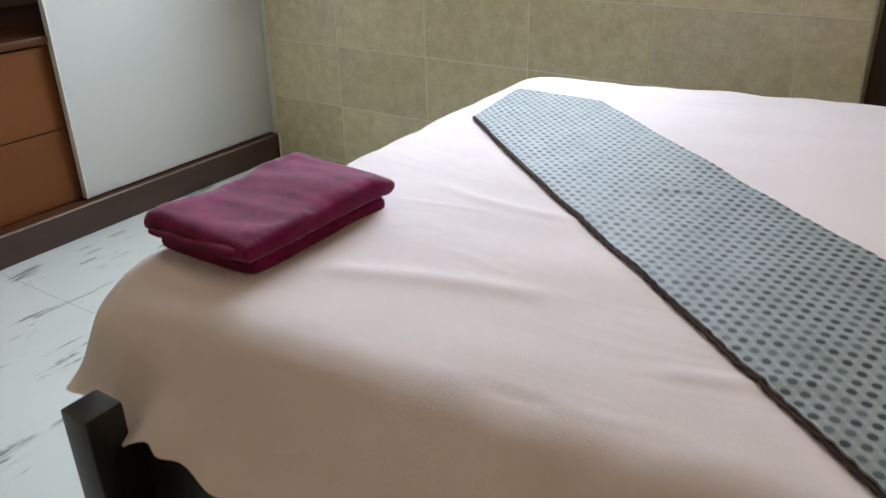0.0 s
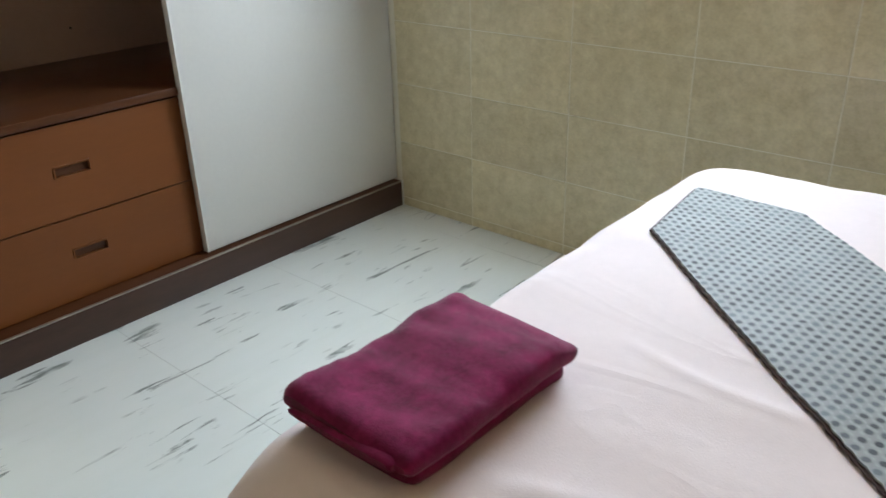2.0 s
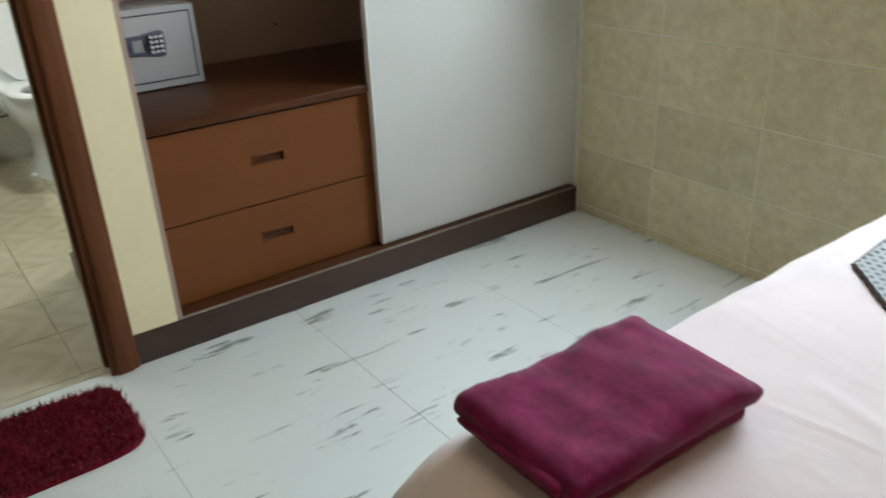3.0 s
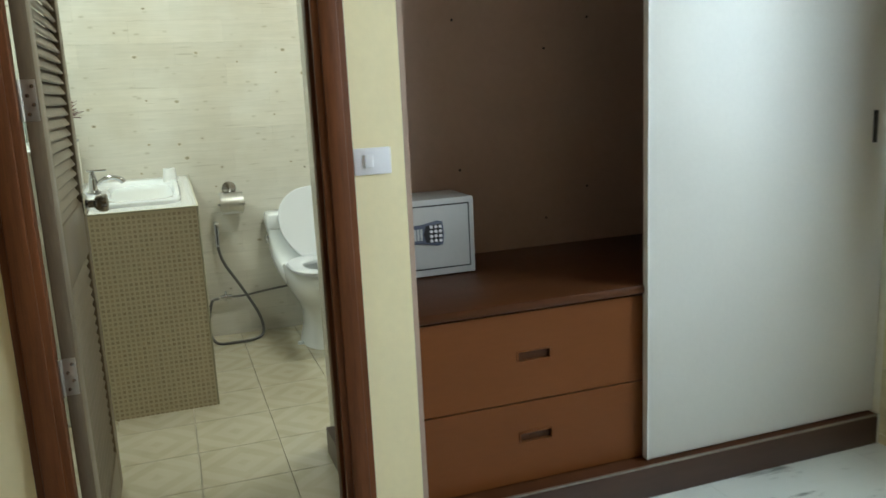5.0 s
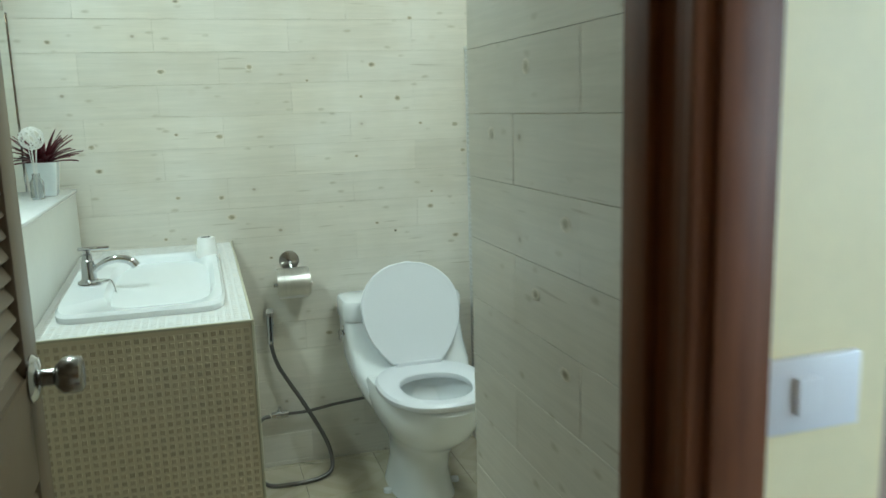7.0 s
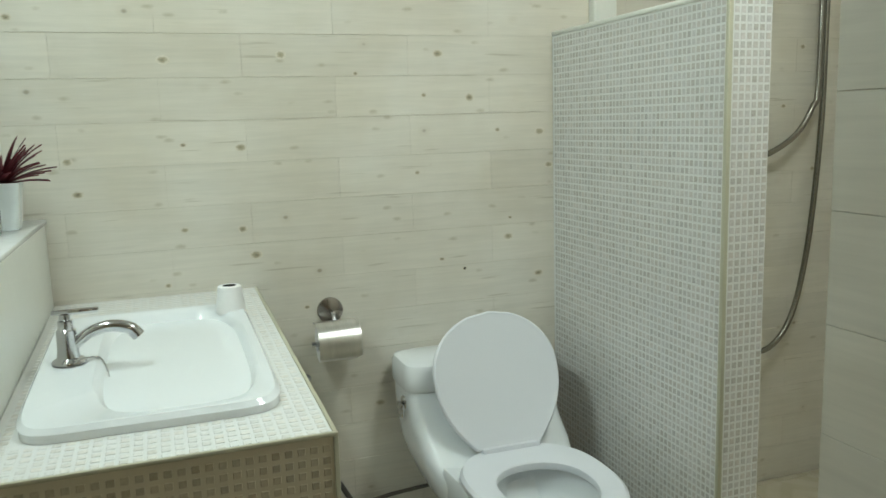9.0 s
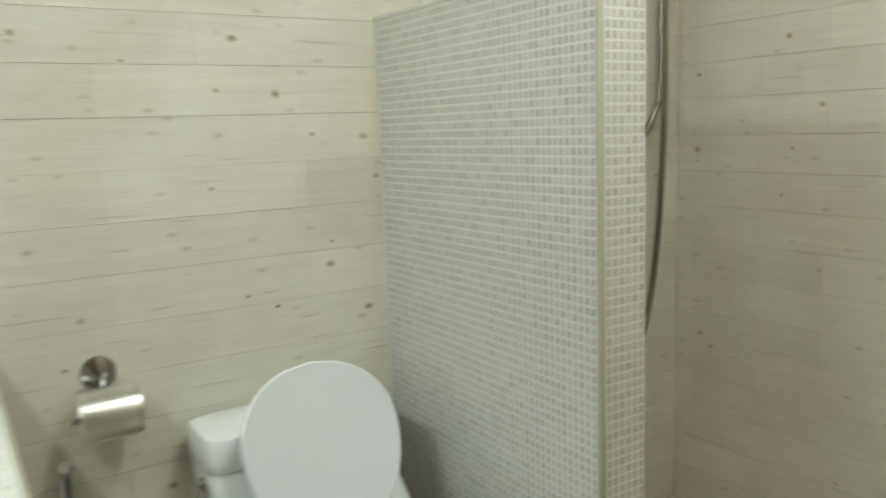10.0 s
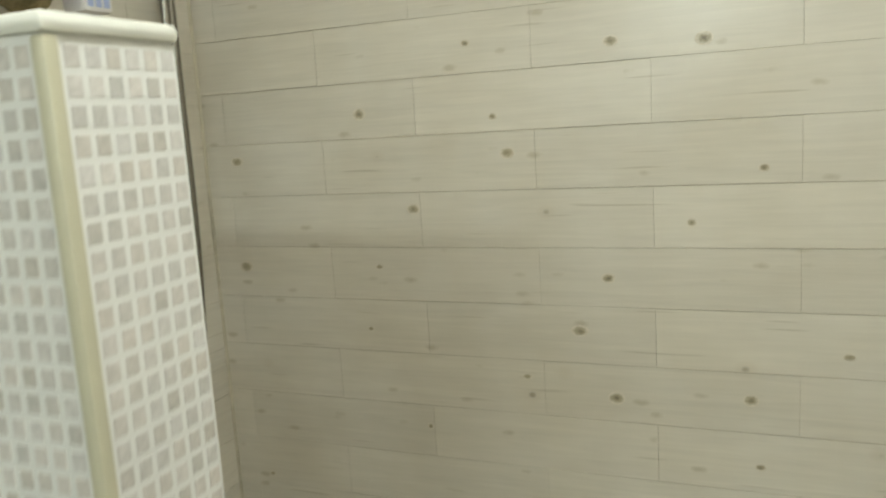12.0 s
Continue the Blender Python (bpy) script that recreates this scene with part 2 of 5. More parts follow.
def plank_print(t):
    r = t.nodes.new("ShaderNodeObjectInfo").outputs["Random"]
    v = t.nodes.new("ShaderNodeNewGeometry").outputs["Position"]
    along = nd(t, "ShaderNodeMapping")
    t.links.new(v, along.inputs[0])
    along.inputs["Scale"].default_value = (2.2, 2.2, 42)
    fine = nd(t, "ShaderNodeMapping")
    t.links.new(v, fine.inputs[0])
    fine.inputs["Scale"].default_value = (9, 9, 150)
    g1, g2, blot = noise_tex(t, along.outputs[0], 1.6, 4, 0.6, 0.8), noise_tex(t, fine.outputs[0], 1.2, 3), noise_tex(t, v, 3.5)
    base = mixc(t, remap(t, blot, 0.35, 0.65, 0, 1), (0.625, 0.58, 0.485), (0.685, 0.65, 0.57))
    k = math_node(t, "ADD", remap(t, g1, 0.3, 0.7, 0.95, 1.035), remap(t, g2, 0.3, 0.7, -0.022, 0.02))
    k = math_node(t, "ADD", k, remap(t, r, 0, 1, -0.045, 0.03))
    # short dark grain dashes
    dash = remap(t, noise_tex(t, along.outputs[0], 2.3, 1, 0.4, 0.2), 0.71, 0.77, 0, 0.42)
    dark = mixc(t, dash, mixc(t, 1.0, base, k, "MULTIPLY"), (0.36, 0.31, 0.22))
    # knots: dark hearts in soft rings, stretched along the grain
    cell = nd(t, "ShaderNodeTexVoronoi", Scale=5.5, Randomness=1.0)
    kn = nd(t, "ShaderNodeMapping")
    t.links.new(v, kn.inputs[0])
    kn.inputs["Scale"].default_value = (1.0, 1.0, 1.25)
    t.links.new(kn.outputs[0], cell.inputs["Vector"])
    speck = nd(t, "ShaderNodeTexVoronoi", Scale=11.0, Randomness=1.0)
    sk = nd(t, "ShaderNodeMapping")
    t.links.new(v, sk.inputs[0])
    sk.inputs["Scale"].default_value = (0.8, 0.8, 1.9)
    t.links.new(sk.outputs[0], speck.inputs["Vector"])
    warp = remap(t, noise_tex(t, v, 60, 3), 0.3, 0.7, -0.03, 0.03)
    sd = math_node(t, "ADD", speck.outputs["Distance"], warp)
    dark = mixc(t, remap(t, sd, 0.05, 0.15, 0.45, 0), dark, (0.36, 0.31, 0.20))
    heart = remap(t, cell.outputs["Distance"], 0.02, 0.05, 0.55, 0)
    halo = remap(t, cell.outputs["Distance"], 0.04, 0.12, 0.16, 0)
    dark = mixc(t, halo, dark, (0.42, 0.34, 0.22))
    dark = mixc(t, heart, dark, (0.20, 0.155, 0.095))
    return dark, g1, 0.12


M["plank"] = special("whitewashed_wood_print_tile", 0.27, plank_print)


def vinyl(t):
    v, r, _ = coords(t, (1, 1, 1), False)
    mp = nd(t, "ShaderNodeMapping")
    t.links.new(v, mp.inputs[0])
    mp.inputs["Scale"].default_value = (30, 3.6, 1)
    mp.inputs["Rotation"].default_value = (0, 0, radians(-6))
    mk = nd(t, "ShaderNodeMapping")
    t.links.new(v, mk.inputs[0])
    mk.inputs["Scale"].default_value = (7, 4, 1)
    streak = noise_tex(t, mp.outputs[0], 1.0, 5, 0.62, 0.7)
    where = noise_tex(t, mk.outputs[0], 1.4, 2, 0.5)
    f = math_node(t, "MULTIPLY", remap(t, streak, 0.575, 0.63, 0, 1), remap(t, where, 0.47, 0.55, 0, 1))
    soft = remap(t, noise_tex(t, mp.outputs[0], 0.6, 3), 0.45, 0.75, 0, 0.22)
    base = mixc(t, soft, (0.70, 0.73, 0.69), (0.60, 0.64, 0.58))
    return mixc(t, math_node(t, "MULTIPLY", f, 0.85), base, (0.13, 0.15, 0.13)), streak, 0.04


M["vinyl"] = special("white_marbled_vinyl", 0.30, vinyl)


def bath_tile(t):
    v, r, tc = coords(t)
    sep = t.nodes.new("ShaderNodeSeparateXYZ")
    t.links.new(tc.outputs["Object"], sep.inputs[0])
    d = math_node(t, "ADD", math_node(t, "ABSOLUTE", sep.outputs[0]), math_node(t, "ABSOLUTE", sep.outputs[1]))
    w = math_node(t, "PINGPONG", math_node(t, "ADD", d, remap(t, noise_tex(t, v, 9), 0, 1, -0.02, 0.02)), 0.055)
    band = remap(t, w, 0.018, 0.034, 0, 1)
    n = noise_tex(t, v, 5)
    a = mixc(t, remap(t, n, 0.3, 0.7, 0, 1), (0.50, 0.44, 0.31), (0.57, 0.52, 0.39))
    return mixc(t, math_node(t, "MULTIPLY", band, 0.32), a, (0.66, 0.62, 0.50)), n, 0.05


M["bathtile"] = special("cream_diamond_print_tile", 0.16, bath_tile)


def mosaic(light, dark):
    def build(t):
        v, r, _ = coords(t)
        isl = t.nodes.new("ShaderNodeNewGeometry").outputs["Random Per Island"]
        u = math_node(t, "FRACT", math_node(t, "ADD", isl, math_node(t, "MULTIPLY", r, 7.3)))
        hue = math_node(t, "FRACT", math_node(t, "MULTIPLY", u, 17.0))
        c = mixc(t, math_node(t, "POWER", u, 1.5), light, dark)
        c = mixc(t, math_node(t, "MULTIPLY", hue, 0.35), c, mixc(t, 1.0, c, (1.06, 0.95, 0.82), "MULTIPLY"))
        n = noise_tex(t, v, 160, 2)
        return mixc(t, 1.0, c, remap(t, n, 0.3, 0.7, 0.9, 1.08), "MULTIPLY"), n, 0.1
    return build


M["mos"] = special("grey_mosaic_cell", 0.2, mosaic((0.62, 0.605, 0.595), (0.49, 0.48, 0.46)))
M["mos_top"] = special("pale_mosaic_cell", 0.2, mosaic((0.76, 0.76, 0.74), (0.69, 0.685, 0.66)))
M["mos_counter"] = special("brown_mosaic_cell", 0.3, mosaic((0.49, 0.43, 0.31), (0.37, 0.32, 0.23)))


def runner_cloth(t):
    """Grey satin with rows of dark and pale dots."""
    v, r, tc = coords(t, (1, 1, 1), False)
    sep = t.nodes.new("ShaderNodeSeparateXYZ")
    t.links.new(tc.outputs["UV"], sep.inputs[0])
    px, py = 0.0198, 0.0134
    row = math_node(t, "FLOOR", math_node(t, "DIVIDE", sep.outputs[1], py))
    shift = math_node(t, "MULTIPLY", math_node(t, "MODULO", row, 2.0), 0.5)
    cx = math_node(t, "ADD", math_node(t, "DIVIDE", sep.outputs[0], px), shift)
    fx = math_node(t, "SUBTRACT", math_node(t, "FRACT", cx), 0.5)
    fy = math_node(t, "SUBTRACT", math_node(t, "FRACT", math_node(t, "DIVIDE", sep.outputs[1], py)), 0.5)
    rr = math_node(t, "SQRT", math_node(t, "ADD", math_node(t, "POWER", math_node(t, "ABSOLUTE", math_node(t, "MULTIPLY", fx, 1.25)), 2.0), math_node(t, "POWER", math_node(t, "ABSOLUTE", fy), 2.0)))
    dot = remap(t, rr, 0.29, 0.36, 1, 0)
    wh = t.nodes.new("ShaderNodeTexWhiteNoise")
    wh.noise_dimensions = "2D"
    comb = t.nodes.new("ShaderNodeCombineXYZ")
    t.links.new(math_node(t, "FLOOR", cx), comb.inputs[0])
    t.links.new(row, comb.inputs[1])
    t.links.new(comb.outputs[0], wh.inputs["Vector"])
    dcol = mixc(t, remap(t, wh.outputs["Value"], 0.45, 0.85, 0, 1), (0.010, 0.014, 0.018), (0.09, 0.11, 0.12))
    n = noise_tex(t, v, 18)
    base = mixc(t, remap(t, n, 0.3, 0.7, 0, 1), (0.215, 0.23, 0.215), (0.285, 0.30, 0.285))
    # pale woven lattice between the dots
    ring = remap(t, math_node(t, "ADD", math_node(t, "ABSOLUTE", fx), math_node(t, "ABSOLUTE", fy)), 0.66, 0.84, 0, 0.55)
    base = mixc(t, ring, base, (0.40, 0.43, 0.41))
    return mixc(t, dot, base, dcol), noise_tex(t, v, 500, 2), 0.3


M["runner"] = special("grey_dotted_satin", 0.62, runner_cloth)


# ---- mesh helpers ----
def obj(name, me, material, parent=None, label=""):
    o = new(name, me)
    if material is not None and not me.materials:
        me.materials.append(material)
    if parent is not None:
        o.parent = parent
        o.matrix_parent_inverse = parent.matrix_basis.inverted() if parent.parent is None else Matrix()
    if label:
        o["label"] = label
    return o


def part(name, bm, material, parent=None, label="", smooth=False):
    me = bpy.data.meshes.new(name)
    bm.normal_update()
    if smooth:
        for f in bm.faces:
            f.smooth = True
    bm.to_mesh(me)
    bm.free()
    if smooth:
        me.set_sharp_from_angle(angle=radians(40))
    return obj(name, me, material, parent, label)


def thing(name, loc, label, category, group="", kind=""):
    o = new(name)
    o.matrix_basis = Matrix.Translation(loc)
    o.empty_display_size = 0.05
    return tagged(o, label, category, group, kind)


def structure(name, bm, material, label, smooth=False):
    return tagged(part(name, bm, material, None, "", smooth), label, "", "", "structure")


def add_box(bm, x0, x1, y0, y1, z0, z1, bevel=0.0, seg=2):
    vs = [bm.verts.new((x, y, z)) for x in (x0, x1) for y in (y0, y1) for z in (z0, z1)]
    fs = [bm.faces.new([vs[i] for i in q]) for q in ((0, 1, 3, 2), (4, 6, 7, 5), (0, 4, 5, 1), (2, 3, 7, 6), (0, 2, 6, 4), (1, 5, 7, 3))]
    if bevel:
        es = list({e for f in fs for e in f.edges})
        bmesh.ops.bevel(bm, geom=es, offset=bevel, segments=seg, affect="EDGES", profile=0.5)
    return vs


def boxbm(x0, x1, y0, y1, z0, z1, bevel=0.0, seg=2):
    bm = bmesh.new()
    add_box(bm, min(x0, x1), max(x0, x1), min(y0, y1), max(y0, y1), z0, z1, bevel, seg)
    return bm


def boxpart(name, dims, material, parent=None, bevel=0.0, label=""):
    return part(name, boxbm(*dims, bevel), material, parent, label, smooth=bevel > 0)


def wallbox(name, dims, material, label):
    return structure(name, boxbm(*dims), material, label)


def lathe(profile, m=Matrix(), steps=24):
    """A turned solid: profile of (radius, height) about z, moved by m."""
    bm = bmesh.new()
    rings = []
    for r, h in profile:
        if r < 1e-6:
            rings.append([bm.verts.new((0, 0, h))])
        else:
            rings.append([bm.verts.new((r * math.cos(2 * math.pi * i / steps), r * math.sin(2 * math.pi * i / steps), h)) for i in range(steps)])
    for a, b in zip(rings, rings[1:]):
        for i in range(steps):
            q = [a[i % len(a)], a[(i + 1) % len(a)], b[(i + 1) % len(b)], b[i % len(b)]]
            q = list(dict.fromkeys(q))
            if len(q) > 2:
                bm.faces.new(q)
    bm.transform(m)
    bmesh.ops.recalc_face_normals(bm, faces=bm.faces)
    return bm


def tube(points, radius, sides=10):
    """A round pipe along points, smoothed."""
    pts = [Vector(p) for p in points]
    fine = []
    for i in range(len(pts) - 1):
        p0, p1, p2, p3 = pts[max(i - 1, 0)], pts[i], pts[i + 1], pts[min(i + 2, len(pts) - 1)]
        for k in range(8):
            u = k / 8
            fine.append(0.5 * (2 * p1 + (p2 - p0) * u + (2 * p0 - 5 * p1 + 4 * p2 - p3) * u * u + (3 * p1 - p0 - 3 * p2 + p3) * u ** 3))
    fine.append(pts[-1])
    bm = bmesh.new()
    prev, side = None, None
    for i, p in enumerate(fine):
        d = (fine[min(i + 1, len(fine) - 1)] - fine[max(i - 1, 0)]).normalized()
        if side is None:
            side = d.orthogonal().normalized()
        side = (side - d * side.dot(d)).normalized()
        up = d.cross(side)
        rr = radius(i / (len(fine) - 1)) if callable(radius) else radius
        ring = [bm.verts.new(p + rr * (math.cos(2 * math.pi * k / sides) * side + math.sin(2 * math.pi * k / sides) * up)) for k in range(sides)]
        if prev:
            for k in range(sides):
                bm.faces.new((prev[k], prev[(k + 1) % sides], ring[(k + 1) % sides], ring[k]))
        else:
            bm.faces.new(ring[::-1])
        prev = ring
    bm.faces.new(prev)
    return bm


def loft(rings, cap0=True, cap1=True):
    """Skin through closed rings of equally many points."""
    bm = bmesh.new()
    vs = [[bm.verts.new(p) for p in r] for r in rings]
    n = len(vs[0])
    for a, b in zip(vs, vs[1:]):
        for i in range(n):
            bm.faces.new((a[i], a[(i + 1) % n], b[(i + 1) % n], b[i]))
    if cap0:
        bm.faces.new(vs[0][::-1])
    if cap1:
        bm.faces.new(vs[-1])
    bmesh.ops.recalc_face_normals(bm, faces=bm.faces)
    return bm


def superellipse(cx, cy, a, b, z, p=2.5, n=40, front=None):
    """A closed ring; front: another half-length for the +x side."""
    out = []
    for i in range(n):
        t = 2 * math.pi * i / n
        c, s = math.cos(t), math.sin(t)
        ax = front if (front and c > 0) else a
        out.append((cx + ax * math.copysign(abs(c) ** (2 / p), c), cy + b * math.copysign(abs(s) ** (2 / p), s), z))
    return out


def smooth01(x):
    x = min(1.0, max(0.0, x))
    return x * x * (3 - 2 * x)


# ---- setting: floors, walls, ceilings ----
XE, YS = 2.6, -1.2     # unseen east and south walls of the bedroom
floor_bed = wallbox("floor", (WX - 0.02, XE + 0.1, YS - 0.1, NY + 0.15, -0.12, -0.004), M["grout"], "white marbled vinyl strip floor of the bedroom")
floor_bath = wallbox("floor_bathroom", (BX - 0.1, WX - 0.02, BSY - 0.1, BNY + 0.1, -0.12, -0.006), M["plank_grout"], "cream diamond patterned tile floor of the bathroom")
# bedroom ceiling stays out of view; beige weakens and warms its bounce
wallbox("ceiling", (WX - 0.09, XE + 0.1, YS - 0.1, NY + 0.15, CEIL, CEIL + 0.1), M["beige"], "unseen bedroom ceiling, coloured beige to cut and warm the bounced light")
wallbox("ceiling_bathroom", (BX - 0.1, WX - 0.09, BSY - 0.1, BNY + 0.1, CEIL - 0.02, CEIL + 0.1), M["ceil"], "plain white painted bathroom ceiling")

# bedroom north wall with its window opening
WIN = (-1.72, -0.36, 0.94, 2.12)
NX1 = 0.082         # the tiled north wall ends here; a dark panel beyond stands in for a dark recess
wall_north = structure("wall_north", bmesh.new(), M["bed_grout"], "beige mottled ceramic tiled bedroom wall with window")
bm = bmesh.new()
for d in ((WX - 0.75, WIN[0], 0, CEIL), (WIN[1], NX1, 0, CEIL), (WIN[0], WIN[1], 0, WIN[2]), (WIN[0], WIN[1], WIN[3], CEIL)):
    add_box(bm, d[0], d[1], NY + 0.0012, NY + 0.15, d[2] - (0.0045 if d[2] == 0 else 0), d[3])
bm.to_mesh(wall_north.data)
bm.free()
# added panel: the recess's darkness is put into its brown colour
wallbox("door_2", (NX1, XE + 0.1, NY + 0.09, NY + 0.15, 0, CEIL), M["recess_dark"], "dark brown panel standing in for the dark recess beside the tiled wall")
structure("trim_corner", boxbm(NX1, NX1 + 0.006, NY - 0.002, NY + 0.09, 0, CEIL, 0.002), M["trim"], "beige tile corner trim")
# unseen walls, their tan tuned for the bounce onto the bed's near side
wallbox("wall_east", (XE, XE + 0.1, YS - 0.1, NY + 0.15, 0, CEIL), M["tan"], "unseen bedroom wall, coloured tan to dim and warm the bounced light")
wallbox("wall_south", (WX - 0.09, XE, YS - 0.1, YS, 0, CEIL), M["tan"], "unseen bedroom wall, coloured tan to dim and warm the bounced light")
DY0, DY1, DH = 0.835, 1.478, 2.03   # clear door opening
bm = bmesh.new()
add_box(bm, WX - 0.09, WX, YS, 0.79, 0, CEIL)
add_box(bm, WX - 0.09, WX, 0.79, 1.676, DH + 0.05, CEIL)
add_box(bm, WX - 0.09, WX, 1.52, 1.676, 0, DH + 0.05)
add_box(bm, WX - 0.09, WX, 1.676, NY, 2.32, CEIL)
structure("wall_west", bm, M["cream"], "cream yellow painted wall round the bathroom door")
wall_return = wallbox("wall_return", (RX + 0.0016, WX - 0.09, RY + 0.0016, 1.676, 0, CEIL), M["plank_grout"], "short wall beside the bathroom door, wood print tiles")
wall_behind = wallbox("wall_behind_wardrobe", (RX + 0.0016, RX + 0.055, 1.676, BNY + 0.1, 0, CEIL), M["plank_grout"], "bathroom wall behind the wardrobe, wood print tiles")
wall_bw = wallbox("wall_bathroom_west", (BX - 0.1, BX - 0.0016, BSY - 0.1, BNY + 0.1, 0, CEIL), M["plank_grout"], "bathroom wall of whitewashed wood print tiles")
wall_bn = wallbox("wall_bathroom_north", (BX - 0.0016, RX + 0.0016, BNY + 0.0016, BNY + 0.1, 0, CEIL), M["plank_grout"], "bathroom wall of whitewashed wood print tiles")
wall_bs = wallbox("wall_bathroom_south", (BX - 0.0016, WX - 0.09, BSY - 0.1, BSY - 0.0016, 0, CEIL), M["plank_grout"], "bathroom wall of whitewashed wood print tiles")
boxpart_o = structure("trim_pipe_box", boxbm(BX + 0.001, BX + 0.035, 2.225, 2.30, 1.2, CEIL - 0.03, 0.004), M["trim_white"], "cream boxed pipe in the shower corner")

# outside the window: an added backdrop whose own glow stands for bright daylight
wallbox("backdrop_outer_wall", (-6, 5, 6.4, 6.6, -3, 1.9), M["outside"], "plain pale backdrop that glows outside the window")

# window
window_1 = structure("window_1", boxbm(WIN[0], WIN[1], NY + 0.0, NY + 0.15, WIN[2] - 0.02, WIN[2], 0.002), M["alu"], "white framed window above the tiled wall")
WM = (WIN[0] + WIN[1]) / 2
for d in ((WIN[0], WIN[0] + 0.02, WIN[2], WIN[3]), (WIN[1] - 0.02, WIN[1], WIN[2], WIN[3]), (WIN[0] + 0.02, WIN[1] - 0.02, WIN[2], WIN[2] + 0.006),
          (WIN[0] + 0.02, WIN[1] - 0.02, WIN[3] - 0.02, WIN[3]), (WM - 0.012, WM + 0.012, WIN[2] + 0.006, WIN[3] - 0.02)):
    boxpart("window_frame", (d[0], d[1], NY + 0.065, NY + 0.095, d[2], d[3]), M["alu"], window_1, 0.003)
for a, b in ((WIN[0] + 0.02, WM - 0.012), (WM + 0.012, WIN[1] - 0.02)):
    g = boxpart("pane", (a, b, NY + 0.078, NY + 0.082, WIN[2] + 0.006, WIN[3] - 0.02), M["glass"], window_1)
    g.visible_shadow = False
for i in range(11):
    x = WIN[0] + 0.07 + i * 0.115
    boxpart("window_bar", (x, x + 0.007, NY + 0.125, NY + 0.132, WIN[2], WIN[3]), M["alu"], window_1)


# ---- bathroom door frame and louvred door ----
door_1 = structure("door_1", boxbm(WX - 0.085, WX + 0.0, DY1 - 0.0, 1.52, 0, DH, 0.003), M["frame"], "brown varnished wooden bathroom door frame")


boxpart("jamb", (WX - 0.085, WX, 0.79, DY0, 0, DH), M["frame"], door_1, 0.003)
boxpart("head", (WX - 0.085, WX, 0.79, 1.52, DH, DH + 0.05), M["frame"], door_1, 0.003)
for y0, y1 in ((1.468, 1.546), (0.764, 0.842)):
    boxpart("casing", (WX, WX + 0.013, y0, y1, 0, DH + 0.08), M["frame"], door_1, 0.004)
    yc = (y0 + y1) / 2
    boxpart("moulding", (WX + 0.011, WX + 0.021, yc - 0.022, yc + 0.022, 0, DH + 0.06), M["frame"], door_1, 0.004)
boxpart("casing", (WX, WX + 0.013, 0.842, 1.468, DH - 0.01, DH + 0.08), M["frame"], door_1, 0.004)
boxpart("stop", (WX - 0.085, WX - 0.045, DY1 - 0.012, DY1, 0, DH), M["frame"], door_1, 0.002)
boxpart("back_casing", (WX - 0.10, WX - 0.085, DY1 - 0.002, 1.574, 0, DH + 0.05), M["leaf"], door_1, 0.003)

LX0, LX1, LY0, LY1 = -2.80, -2.115, 0.842, 0.876
louvre_door = thing("louvred_door", (LX1, LY0, 0.02), "open grey-brown wooden louvred bathroom door with round knob", "door")
for n, d in (("stile", (LX0, LX0 + 0.085, LY0, LY1, 0.02, 2.01)), ("stile", (LX1 - 0.085, LX1, LY0, LY1, 0.02, 2.01)),
             ("rail", (LX0 + 0.085, LX1 - 0.085, LY0, LY1, 0.02, 0.16)), ("rail", (LX0 + 0.085, LX1 - 0.085, LY0, LY1, 0.80, 0.955)),
             ("rail", (LX0 + 0.085, LX1 - 0.085, LY0, LY1, 1.90, 2.01))):
    boxpart(n, d, M["leaf"], louvre_door, 0.004)
bm = boxbm(LX0 + 0.08, LX1 - 0.08, -0.0045, 0.0045, -0.0195, 0.0195, 0.003)
bm.transform(Matrix.Rotation(radians(31), 4, "X"))
slat_mesh = bpy.data.meshes.new("slat")
bm.to_mesh(slat_mesh)
bm.free()
for z0, z1 in ((0.17, 0.79), (0.965, 1.89)):
    k = int((z1 - z0) / 0.0283)
    for i in range(k + 1):
        o = obj("slat", slat_mesh, M["leaf"], louvre_door)
        o.location = (0, (LY0 + LY1) / 2, z0 + (z1 - z0) * i / k)
for z in (0.615, 1.25):
    h = boxpart("hinge", (LX1, LX1 + 0.003, LY0 + 0.002, LY1 - 0.004, z - 0.045, z + 0.045), M["hinge"], louvre_door, 0.001)
    for k in range(4):
        part("screw", lathe([(0, 0.0035), (0.004, 0.003), (0.0045, 0)], Matrix.Translation((LX1 + 0.003, 0.853 + 0.011 * (k % 2), z - 0.03 + 0.02 * k)) @ Matrix.Rotation(radians(90), 4, "Y"), 10), M["knob"], h)
    part("pin", lathe([(0, -0.045), (0.006, -0.045), (0.006, 0.045), (0, 0.045)], Matrix.Translation((LX1 + 0.006, LY0 - 0.004, z)), 12), M["hinge"], louvre_door)
turn = Matrix.Translation((-2.737, LY1, 0.945)) @ Matrix.Rotation(radians(-90), 4, "X")
part("rosette", lathe([(0, 0), (0.034, 0), (0.035, 0.003), (0.029, 0.010), (0.015, 0.014), (0.013, 0.014)], turn, 32), M["chrome"], louvre_door, smooth=True)
part("door_knob", lathe([(0.012, 0.010), (0.012, 0.030), (0.018, 0.034), (0.026, 0.042), (0.0275, 0.054), (0.026, 0.066), (0.021, 0.069), (0.018, 0.067), (0, 0.067)], turn, 32), M["knob"], louvre_door, smooth=True)

